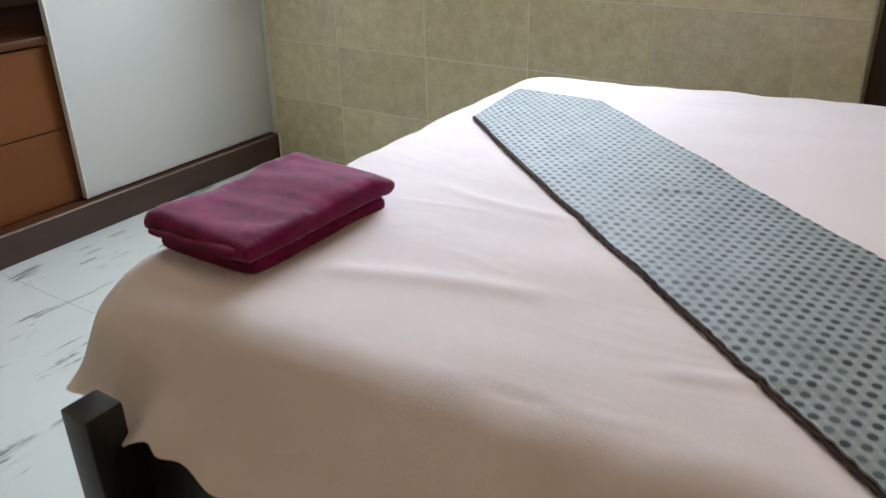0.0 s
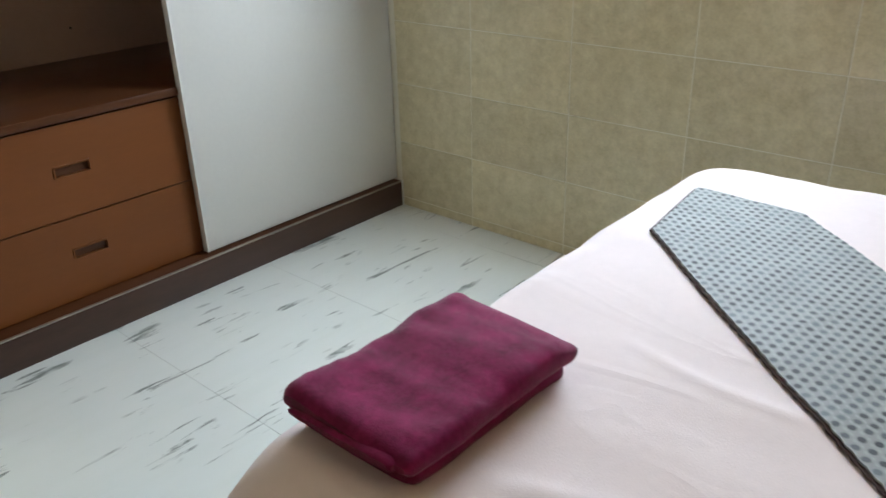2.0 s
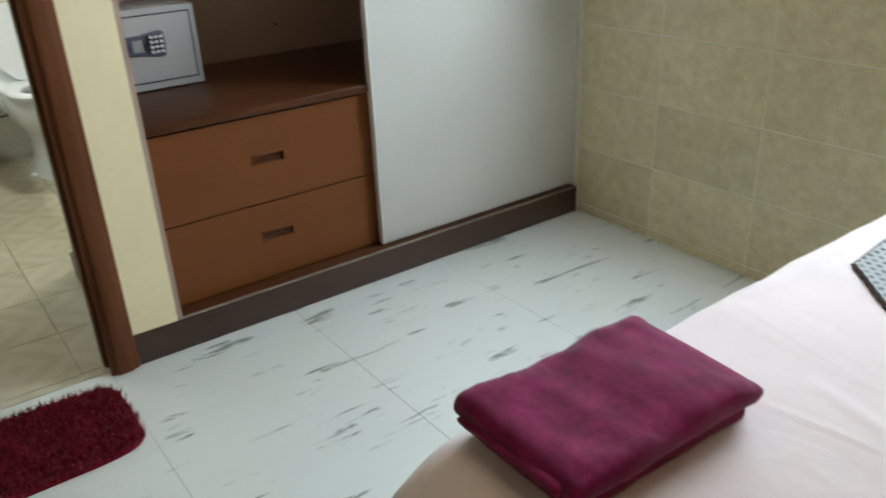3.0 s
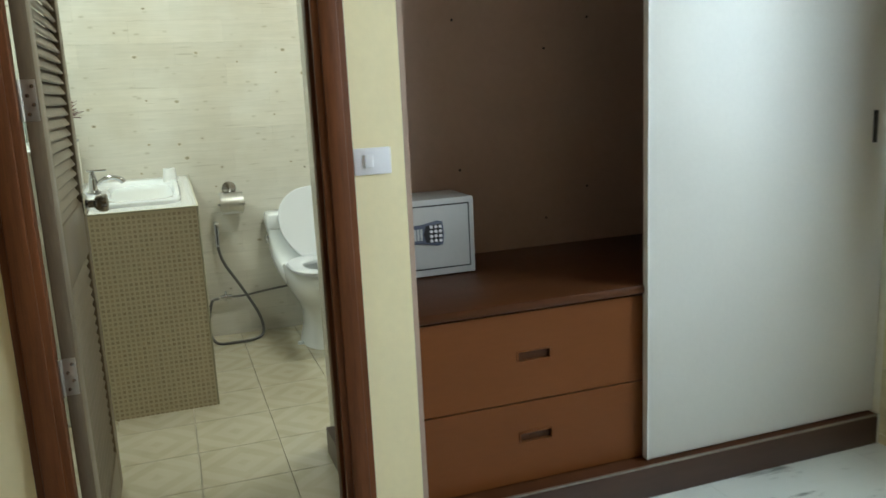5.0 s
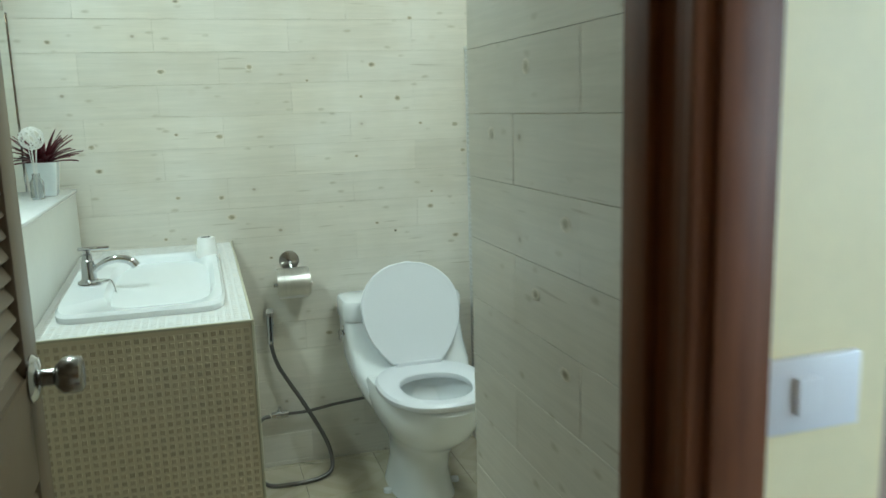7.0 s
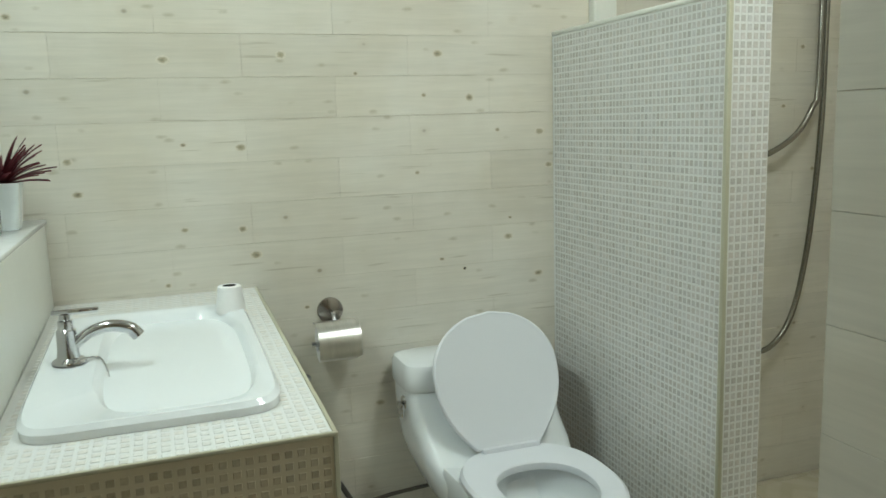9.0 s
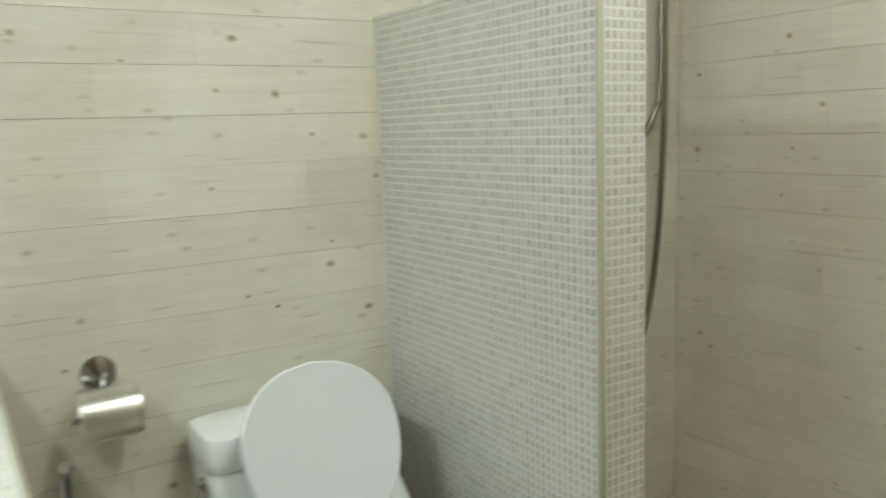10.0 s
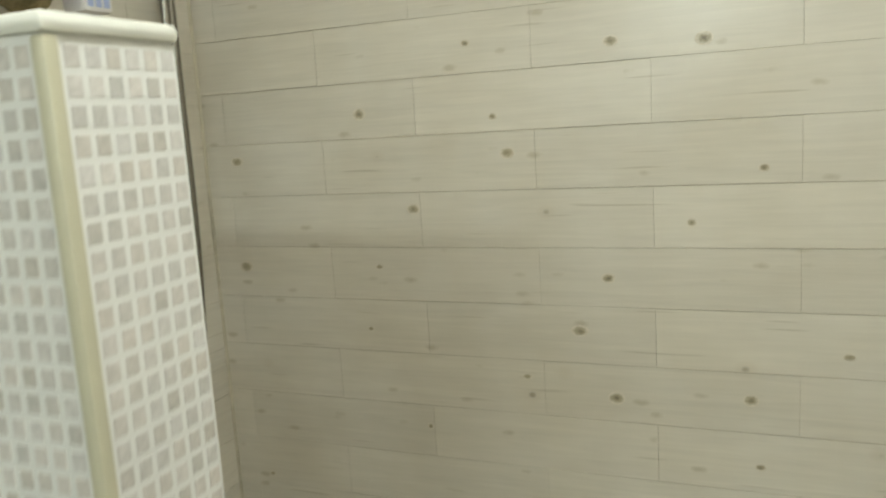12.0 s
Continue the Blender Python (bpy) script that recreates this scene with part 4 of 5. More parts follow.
basin = thing("washbasin", (-3.85, 0.97, CZ), "white porcelain drop-in washbasin in mosaic counter", "washbasin")
bxc, byc = -3.85, 0.968
rings = [superellipse(bxc, byc, 0.332, 0.200, CZ + 0.0005, 9, 64), superellipse(bxc, byc, 0.333, 0.201, CZ + 0.014, 9, 64), superellipse(bxc, byc, 0.326, 0.194, CZ + 0.022, 9, 64),
         superellipse(bxc, byc + 0.040, 0.306, 0.140, CZ + 0.021, 4, 64), superellipse(bxc, byc + 0.040, 0.298, 0.133, CZ + 0.014, 3.8, 64),
         superellipse(bxc, byc + 0.040, 0.270, 0.112, CZ - 0.03, 3.2, 64), superellipse(bxc, byc + 0.04, 0.225, 0.090, CZ - 0.085, 3, 64),
         superellipse(bxc, byc + 0.03, 0.12, 0.05, CZ - 0.115, 2.2, 64), superellipse(bxc, byc + 0.03, 0.022, 0.022, CZ - 0.12, 2, 64)]
leaned(part("bowl", loft(rings), M["porc"], basin, "", True))
part("drain", lathe([(0.024, 0), (0.022, 0.004), (0, 0.003)], Matrix.Translation((bxc, byc + 0.03, CZ - 0.121)), 24), M["chrome"], basin)
tap = thing("tap", (-3.84, 0.822, CZ + 0.022), "chrome basin tap with bar handle and chain", "tap")
tx, ty, tz0 = -3.84, 0.822, CZ + 0.022
part("tap_body", lathe([(0, 0), (0.030, 0), (0.029, 0.004), (0.020, 0.010), (0.0175, 0.03), (0.0175, 0.060), (0.014, 0.064), (0.014, 0.078), (0.010, 0.080), (0.010, 0.090), (0, 0.090)], Matrix.Translation((tx, ty, tz0)), 28), M["chrome"], tap, smooth=True)
boxpart("bar_handle", (tx - 0.007, tx + 0.007, ty - 0.022, ty + 0.058, tz0 + 0.089, tz0 + 0.098), M["chrome"], tap, 0.003)
part("spout", tube([(tx, ty + 0.012, tz0 + 0.030), (tx, ty + 0.040, tz0 + 0.052), (tx, ty + 0.075, tz0 + 0.060), (tx, ty + 0.108, tz0 + 0.052), (tx, ty + 0.122, tz0 + 0.036)], lambda u: 0.0095 + 0.003 * u, 14), M["chrome"], tap, smooth=True)
part("chain", tube([(tx + 0.02, ty + 0.01, tz0 + 0.006), (tx + 0.03, ty + 0.045, tz0 + 0.012), (tx + 0.035, ty + 0.062, tz0 - 0.002), (tx + 0.045, ty + 0.075, tz0 - 0.07)], 0.0016, 6), M["chrome"], tap, smooth=True)
roll = thing("tissue_roll", (-4.13, 1.135, CZ), "small upright white tissue roll on the counter corner", "tissue roll")
part("paper", lathe([(0.016, 0.0), (0.034, 0.0), (0.030, 0.03), (0.0265, 0.058), (0.024, 0.060), (0.016, 0.060), (0.016, 0.0)], Matrix.Translation((-4.13, 1.135, CZ + 0.022)), 28), M["paper"], roll, smooth=True)
# near-black core: shade inside the hollow roll, put into the colour
part("core", lathe([(0.0155, 0.004), (0.0158, 0.0595)], Matrix.Translation((-4.13, 1.135, CZ + 0.022)), 20), M["soil"], roll)
part("base_sheet", lathe([(0, 0), (0.03, 0), (0.033, 0.022), (0, 0.0225)], Matrix.Translation((-4.13, 1.135, CZ)), 28), M["paper"], roll)

# mirror and tube light above it
mirror = thing("mirror", (-3.9, BSY, 1.08), "frameless wall mirror standing on the ledge", "mirror")
boxpart("glass", (BX + 0.012, -3.42, BSY + 0.001, BSY + 0.007, 1.079, 1.64), M["mirror"], mirror)
boxpart("edge", (BX + 0.004, BX + 0.0115, BSY + 0.001, BSY + 0.010, 1.079, 1.64), M["chrome"], mirror)
lamp = thing("tube_lamp", (-3.6, BSY + 0.03, 2.03), "lit white fluorescent tube above the mirror", "lamp")
boxpart("housing", (-3.92, -3.28, BSY + 0.001, BSY + 0.045, 2.005, 2.045), M["white"], lamp, 0.004)
part("tube", tube([(-3.90, BSY + 0.060, 2.025), (-3.30, BSY + 0.060, 2.025)], 0.011, 14), M["tube"], lamp)
for nm, x, y, z in (("ceiling_lamp", -3.2, 2.05, CEIL - 0.02), ("ceiling_lamp", 1.75, 1.8, CEIL)):
    cl = thing(nm, (x, y, z), "round white glass ceiling lamp", "lamp", "ceiling lamps")
    part("base", lathe([(0, 0), (0.17, 0), (0.17, -0.02), (0, -0.02)], Matrix.Translation((x, y, z)), 32), M["white"], cl)
    part("shade", lathe([(0.16, -0.02), (0.15, -0.045), (0.09, -0.062), (0, -0.066)], Matrix.Translation((x, y, z)), 32), M["lampglass"], cl, smooth=True)


# potted plant and ball ornament on the ledge
def pot_plant(x, y, z, seed):
    th = thing("potted_plant", (x, y, z), "dark red spiky plant in a frosted white pot", "plant")
    rings = [superellipse(x, y, a, a, z + h, 8, 40) for a, h in ((0.033, 0.0005), (0.038, 0.04), (0.044, 0.102), (0.0415, 0.102), (0.036, 0.04), (0.034, 0.01))]
    part("pot", loft(rings), M["pot"], th, "", False)
    part("soil", loft([superellipse(x, y, 0.040, 0.040, z + h, 8, 24) for h in (0.075, 0.094)]), M["soil"], th)
    rng = random.Random(seed)
    for k in range(70):
        a, tilt, L = rng.uniform(0, 6.283), rng.uniform(0.45, 1.5), rng.uniform(0.07, 0.12)
        bm = bmesh.new()
        prev = None
        for i in range(6):
            u = i / 5
            w = 0.0105 * (1 - u) ** 0.7 + 0.0004
            rr = 0.010 + L * u * math.sin(tilt) * (0.8 + 0.2 * u)
            h = 0.094 + L * (u * math.cos(tilt) + 0.25 * u * (1 - u))
            c, s = math.cos(a), math.sin(a)
            px, py = min(x + rr * c, 9), max(y + rr * s, BSY + 0.012)
            ring = [bm.verts.new((px - s * w, py + c * w, z + h + 0.002)), bm.verts.new((px, py, z + h - 0.001)), bm.verts.new((px + s * w, py - c * w, z + h + 0.002)), bm.verts.new((px, py, z + h + 0.0015))]
            if prev:
                for q in range(4):
                    bm.faces.new((prev[q], prev[(q + 1) % 4], ring[(q + 1) % 4], ring[q]))
            prev = ring
        part("leaf", bm, M["plant"], th)
    return th


pot_plant(-4.215, 0.678, 1.0785, 3)
orn = thing("ball_ornament", (-4.10, 0.675, 1.0785), "white wicker ball on reeds in a clear jar", "ornament")
part("jar", lathe([(0, 0.0005), (0.017, 0.0005), (0.019, 0.006), (0.019, 0.05), (0.011, 0.062), (0.011, 0.075), (0.009, 0.075), (0.009, 0.06), (0.016, 0.05), (0.016, 0.006), (0, 0.005)], Matrix.Translation((-4.10, 0.675, 1.0785)), 24), M["glass"], orn, smooth=True)
for k in range(5):
    a = k * 1.256
    part("reed", tube([(-4.10, 0.675, 1.086), (-4.10 + 0.006 * math.cos(a), 0.675 + 0.006 * math.sin(a), 1.18), (-4.10 + 0.013 * math.cos(a), 0.675 + 0.013 * math.sin(a), 1.24)], 0.0011, 5), M["ball"], orn)
for k in range(13):
    ax = Vector((math.sin(k * 2.4), math.cos(k * 2.4), math.sin(k * 1.3))).normalized()
    u = ax.orthogonal().normalized()
    w = ax.cross(u)
    part("strand", tube([Vector((-4.10, 0.675, 1.255)) + 0.033 * (math.cos(i * 0.698) * u + math.sin(i * 0.698) * w) for i in range(10)], 0.0016, 5), M["ball"], orn)

# ---- toilet ----
TY = 1.793
toilet = thing("toilet", (-4.1, TY, 0), "white one-piece porcelain toilet with its lid raised", "toilet")
prof = [(0.0, -4.10, 0.19, 0.112, 0.20), (0.025, -4.10, 0.185, 0.105, 0.192), (0.10, -4.09, 0.19, 0.090, 0.172), (0.18, -4.09, 0.20, 0.098, 0.205), (0.24, -4.10, 0.22, 0.128, 0.30),
        (0.30, -4.10, 0.24, 0.160, 0.395), (0.36, -4.10, 0.25, 0.177, 0.443), (0.412, -4.10, 0.25, 0.180, 0.452), (0.423, -4.10, 0.245, 0.174, 0.445)]
rings = [superellipse(cx, TY, a, b, z, 2.3, 56, fr) for z, cx, a, b, fr in prof]
rings += [superellipse(-3.86, TY, 0.15, 0.125, 0.421, 2.2, 56, 0.165), superellipse(-3.86, TY, 0.135, 0.112, 0.38, 2.1, 56, 0.14), superellipse(-3.88, TY, 0.10, 0.085, 0.30, 2, 56, 0.10), superellipse(-3.90, TY, 0.06, 0.05, 0.25, 2, 56, 0.06)]
part("bowl", loft(rings), M["porc"], toilet, "", True)
rings = []
for z, back, frontx, b, p in ((0.27, -4.38, -4.02, 0.145, 3), (0.33, -4.392, -3.97, 0.180, 3.5), (0.385, -4.398, -3.99, 0.200, 4), (0.43, -4.40, -4.06, 0.210, 4.5), (0.48, -4.40, -4.135, 0.211, 5), (0.53, -4.40, -4.185, 0.213, 6), (0.572, -4.40, -4.205, 0.213, 6)):
    rings.append(superellipse((back + frontx) / 2, TY, (frontx - back) / 2, b, z, p, 56))
part("tank", loft(rings), M["porc"], toilet, "", True)
rings = [superellipse(-4.30, TY, a, b, z, 6, 56) for z, a, b in ((0.575, 0.099, 0.217), (0.58, 0.101, 0.219), (0.632, 0.101, 0.219), (0.645, 0.095, 0.213), (0.651, 0.075, 0.20))]
part("tank_lid", loft(rings), M["porc"], toilet, "", True)
ro = [superellipse(-3.885, TY, 0.190, 0.179 - d, z, 2.4, 56, 0.238 - d) for z, d in ((0.426, 0.003), (0.430, 0), (0.442, 0.0), (0.449, 0.008))]
ri = [superellipse(-3.845, TY, 0.118 + d, 0.112 + d, z, 2.2, 56, 0.140 + d) for z, d in ((0.449, 0.010), (0.444, 0.001), (0.432, 0.0), (0.426, 0.002))]
bm = loft(ro + ri, False, False)
part("seat", bm, M["seat"], toilet, "", True)
boxpart("hinge_bar", (-4.075, -4.045, TY - 0.075, TY + 0.085, 0.432, 0.462), M["seat"], toilet, 0.006)
# raised lid: an egg outline along the leaning line from the hinge upward
lo, up = Vector((-4.062, TY, 0.452)), Vector((-4.185, TY, 0.782))
ln = (up - lo).length
dv, out = (up - lo).normalized(), Vector((0.94, 0, 0.35)).normalized()
outline = []
for i in range(40):
    v = i / 39
    half = 0.174 * (math.sqrt(max(0.0, 1 - ((v - 0.56) / 0.44) ** 2)) if v > 0.56 else 1 - 0.50 * ((0.56 - v) / 0.56) ** 2.3)
    outline.append((half, v * ln))
outline = outline[:-1] + [(0.0, ln)] + [(-u, v) for u, v in outline[-2::-1]]
rings = [[lo + dv * (ln / 2 + (v - ln / 2) * s) + Vector((0, u * s, 0)) + out * d for u, v in outline] for d, s in ((-0.006, 0.97), (0.0, 1.0), (0.008, 1.0), (0.0115, 0.975), (0.009, 0.90))]
part("lid", loft(rings), M["seat"], toilet, "", True)
boxpart("flush_lever", (-4.282, -4.242, TY - 0.231, TY - 0.219, 0.500, 0.538), M["chrome"], toilet, 0.005)
part("lever_plate", lathe([(0, 0), (0.020, 0), (0.018, 0.006), (0, 0.008)], Matrix.Translation((-4.27, TY - 0.211, 0.535)) @ Matrix.Rotation(radians(90), 4, "X"), 20), M["chrome"], toilet, smooth=True)
for s in (-1, 1):
    part("bolt_cap", lathe([(0.016, 0), (0.014, 0.012), (0, 0.016)], Matrix.Translation((-4.06, TY + s * 0.122, 0.0)), 16), M["porc"], toilet, smooth=True)

# paper holder
ph = thing("paper_holder", (BX, 1.42, 0.7), "chrome paper holder with steel flap over a roll", "paper holder")
# chrome rosette in the darker knob metal: dark reflections put into its colour
part("rosette", lathe([(0, 0), (0.036, 0), (0.035, 0.006), (0.014, 0.014), (0, 0.014)], Matrix.Translation((BX, 1.417, 0.780)) @ Matrix.Rotation(radians(90), 4, "Y"), 28), M["knob"], ph, smooth=True)
part("arm", tube([(BX + 0.01, 1.417, 0.778), (BX + 0.045, 1.417, 0.776), (BX + 0.058, 1.417, 0.762)], 0.006, 10), M["chrome"], ph, smooth=True)
arc = [(math.cos(radians(a)), math.sin(radians(a))) for a in range(-35, 126, 10)]
rings = [[(BX + 0.062 + r * c, y, 0.706 + r * s) for r, cs in ((0.058, arc), (0.0565, arc[::-1])) for c, s in cs] for y in (1.362, 1.477)]
part("flap", loft(rings), M["steel"], ph, "brushed steel flap", True)
part("roll", lathe([(0.018, -0.05), (0.050, -0.05), (0.050, 0.05), (0.018, 0.05), (0.018, -0.05)], Matrix.Translation((BX + 0.060, 1.42, 0.704)) @ Matrix.Rotation(radians(90), 4, "X"), 32), M["paper"], ph, smooth=True)
part("bar", tube([(BX + 0.060, 1.352, 0.704), (BX + 0.060, 1.486, 0.704)], 0.007, 10), M["chrome"], ph, smooth=True)

# bidet sprayer with hose and valve
bd = thing("bidet_sprayer", (BX, 1.335, 0.5), "chrome bidet sprayer on the wall with looping hose", "bidet sprayer")
part("holder", tube([(BX + 0.001, 1.335, 0.545), (BX + 0.02, 1.335, 0.55), (BX + 0.03, 1.335, 0.56)], 0.012, 10), M["chrome"], bd, smooth=True)
part("handle", tube([(BX + 0.035, 1.330, 0.485), (BX + 0.034, 1.331, 0.54), (BX + 0.036, 1.332, 0.585), (BX + 0.052, 1.333, 0.612)], lambda u: 0.010 + 0.004 * u, 12), M["chrome"], bd, smooth=True)
part("trigger", tube([(BX + 0.048, 1.331, 0.50), (BX + 0.052, 1.332, 0.54), (BX + 0.05, 1.333, 0.585)], 0.004, 8), M["black"], bd, smooth=True)
part("hose", tube([(BX + 0.035, 1.330, 0.487), (BX + 0.045, 1.352, 0.40), (BX + 0.07, 1.43, 0.26), (BX + 0.11, 1.50, 0.12), (BX + 0.15, 1.51, 0.035), (BX + 0.18, 1.46, 0.012), (BX + 0.19, 1.36, 0.010), (BX + 0.16, 1.27, 0.012), (BX + 0.09, 1.245, 0.08), (BX + 0.045, 1.27, 0.195), (BX + 0.035, 1.31, 0.212)], 0.0075, 10), M["hose"], bd, smooth=True)
part("valve", lathe([(0, -0.03), (0.013, -0.03), (0.013, -0.008), (0.017, -0.006), (0.017, 0.01), (0.012, 0.012), (0.012, 0.03), (0, 0.03)], Matrix.Translation((BX + 0.035, 1.345, 0.214)) @ Matrix.Rotation(radians(90), 4, "X"), 16), M["chrome"], bd, smooth=True)
part("valve_handle", tube([(BX + 0.035, 1.345, 0.215), (BX + 0.04, 1.345, 0.245)], 0.006, 8), M["chrome"], bd, smooth=True)
part("supply_pipe", tube([(BX + 0.035, 1.37, 0.214), (BX + 0.03, 1.45, 0.212), (BX + 0.028, 1.56, 0.225), (BX + 0.04, 1.70, 0.24)], 0.006, 8), M["hose"], bd, smooth=True)

# ---- shower partition and fittings ----
PX1, PY0, PY1, PZ = -3.637, 2.106, 2.212, 1.522
partition = thing("shower_partition", ((BX + PX1) / 2, 2.16, 0), "half-height white mosaic tiled shower partition wall", "partition")
boxpart("core", (BX + 0.001, PX1 - 0.004, PY0 + 0.004, PY1, 0, PZ - 0.006), M["mos_base"], partition)
boxpart("face_ground", (BX + 0.001, PX1 - 0.004, PY0, PY0 + 0.004, 0, PZ - 0.006), M["mos_base"], partition)
boxpart("end_ground", (PX1 - 0.004, PX1, PY0, PY1, 0, PZ - 0.006), M["mos_base"], partition)
boxpart("corner_trim", (PX1 - 0.009, PX1 + 0.0025, PY0 - 0.0025, PY0 + 0.009, 0, PZ - 0.006), M["trim"], partition, 0.003, "beige corner bead")
boxpart("cap", (BX + 0.001, PX1 + 0.004, PY0 - 0.004, PY1 + 0.003, PZ - 0.006, PZ + 0.007), M["trim_white"], partition, 0.005, "rounded white cap trim")
sh = thing("shower_set", (BX, 3.06, 1.2), "chrome hand shower hose looping down the wall", "shower")
part("riser", tube([(BX + 0.03, 3.085, 2.05), (BX + 0.03, 3.085, 1.55), (BX + 0.035, 3.075, 1.2), (BX + 0.04, 3.03, 0.80), (BX + 0.05, 2.95, 0.57), (BX + 0.06, 2.82, 0.50), (BX + 0.05, 2.70, 0.62), (BX + 0.04, 2.66, 0.85)], 0.0095, 12), M["shower_hose"], sh, smooth=True)
part("hose", tube([(BX + 0.045, 3.05, 2.05), (BX + 0.045, 3.05, 1.40), (BX + 0.05, 3.02, 1.29), (BX + 0.05, 2.95, 1.20), (BX + 0.05, 2.82, 1.14), (BX + 0.04, 2.68, 1.12)], 0.0095, 12), M["shower_hose"], sh, smooth=True)
part("mixer", lathe([(0, -0.05), (0.024, -0.05), (0.024, 0.05), (0, 0.05)], Matrix.Translation((BX + 0.04, 2.66, 0.90)), 20), M["chrome"], sh, smooth=True)
part("spray_head", lathe([(0, 0), (0.035, 0.0), (0.038, 0.015), (0.014, 0.03), (0, 0.03)], Matrix.Translation((BX + 0.09, 3.06, 2.05)) @ Matrix.Rotation(radians(60), 4, "Y"), 24), M["plastic"], sh, smooth=True)
part("bracket", tube([(BX + 0.001, 3.06, 2.05), (BX + 0.08, 3.06, 2.05)], 0.010, 10), M["chrome"], sh, smooth=True)


# things kept on the shower wall
M["blue"] = mat("pale_blue_print", (0.45, 0.52, 0.78), 0.35, vary=0.1)
M["sponge"] = mat("brown_loofah", (0.20, 0.16, 0.08), 0.95, vary=0.4, s1=30, s2=150, bump=0.9, bs=160)
disp = thing("soap_dispenser", (BX, 2.875, 1.675), "white plastic wall dispenser with pale blue print", "dispenser")
boxpart("body", (BX + 0.001, BX + 0.055, 2.842, 2.908, 1.675, 1.835), M["plastic"], disp, 0.008)
for k in range(3):
    for q in range(4):
        boxpart("print_bar", (BX + 0.0545, BX + 0.0556, 2.849 + 0.018 * k, 2.862 + 0.018 * k, 1.684 + 0.03 * q, 1.706 + 0.03 * q), M["blue"], disp)
bm = bmesh.new()
bmesh.ops.create_icosphere(bm, subdivisions=4, radius=1.0)
for v in bm.verts:
    k = 1 + 0.10 * noise.noise(v.co * 3) - 0.22 * max(0.0, noise.noise(v.co * 11))
    v.co = Vector((BX + 0.042, 2.725, 1.73)) + Vector((0.038 * v.co.x, 0.075 * v.co.y, 0.068 * v.co.z)) * k
lo_f = tagged(part("loofah", bm, M["sponge"], None, "", True), "brown pitted loofah hanging on the shower wall", "loofah")
part("cord", tube([(BX + 0.03, 2.725, 1.79), (BX + 0.012, 2.725, 1.85), (BX + 0.002, 2.725, 1.87)], 0.002, 6), M["paper"], lo_f)


# ---- pieces of floors and walls ----
def shared(name, dims, bevel=0.0):
    me = bpy.data.meshes.new(name)
    bm = boxbm(*dims, bevel, 1)
    bm.to_mesh(me)
    bm.free()
    return me


cache = {}


def piece(name, w, d, h, m, material, parent, bevel=0.0):
    """A slab w x d x h standing with its face on the local y = 0 plane (walls) or its top on z = 0 (floors)."""
    key = (name, round(w, 4), round(d, 4), round(h, 4))
    if key not in cache:
        cache[key] = shared(name, (-w / 2, w / 2, -d / 2, d / 2, -h / 2, h / 2), bevel)
        cache[key].materials.append(material)
    o = new(name, cache[key])
    o.parent = parent
    o.matrix_basis = m
    return o


# bedroom vinyl: long strips butted along y
y = 1.47 - 0.56 * 5
while y < NY:
    a, b = max(y, YS) + 0.0007, min(y + 0.56, NY) - 0.0007
    boxpart("vinyl_strip", (WX - 0.02, XE, a, b + (0.004 if b > NY - 0.01 else 0), -0.004, 0.0), M["vinyl"], floor_bed)
    y += 0.56

# bathroom floor tiles
P = 0.285
ys = [1.405 + P * k for k in range(-4, 8)]
xs = [-3.81 + P * k for k in range(-4, 8)]
for x in xs:
    for y in ys:
        a, b, c, d = max(x, BX), min(x + P, WX - 0.022), max(y, BSY), min(y + P, BNY)
        if b - a > 0.02 and d - c > 0.02:
            piece("floor_tile", b - a - 0.0025, d - c - 0.0025, 0.006, Matrix.Translation(((a + b) / 2, (c + d) / 2, -0.003)), M["bathtile"], floor_bath, 0.0008)

# bedroom wall tiles
for i in range(-1, 12):
    for j in range(-1, 12):
        x0, x1 = -1.683 + 0.4 * i, -1.683 + 0.4 * (i + 1)
        z0, z1 = 0.035 + 0.228 * j, 0.035 + 0.228 * (j + 1)
        x0, x1, z0, z1 = max(x0, WX), min(x1, NX1), max(z0, 0), min(z1, CEIL)
        if x1 - x0 < 0.02 or z1 - z0 < 0.012:
            continue
        if x1 > WIN[0] and x0 < WIN[1] and z1 > WIN[2] and z0 < WIN[3]:
            # cut the tile back to the opening
            if z0 < WIN[2] - 0.02:
                z1 = WIN[2] - 0.02
            elif z1 > WIN[3] + 0.02:
                z0 = WIN[3]
            elif x0 < WIN[0] - 0.02:
                x1 = WIN[0]
            elif x1 > WIN[1] + 0.02:
                x0 = WIN[1]
            else:
                continue
        piece("wall_tile", x1 - x0 - 0.003, 0.008, z1 - z0 - 0.003, Matrix.Translation(((x0 + x1) / 2, NY + 0.004, (z0 + z1) / 2)), M["bedtile"], wall_north, 0.001)


lip = random.Random(8)


PLANK = 0.443


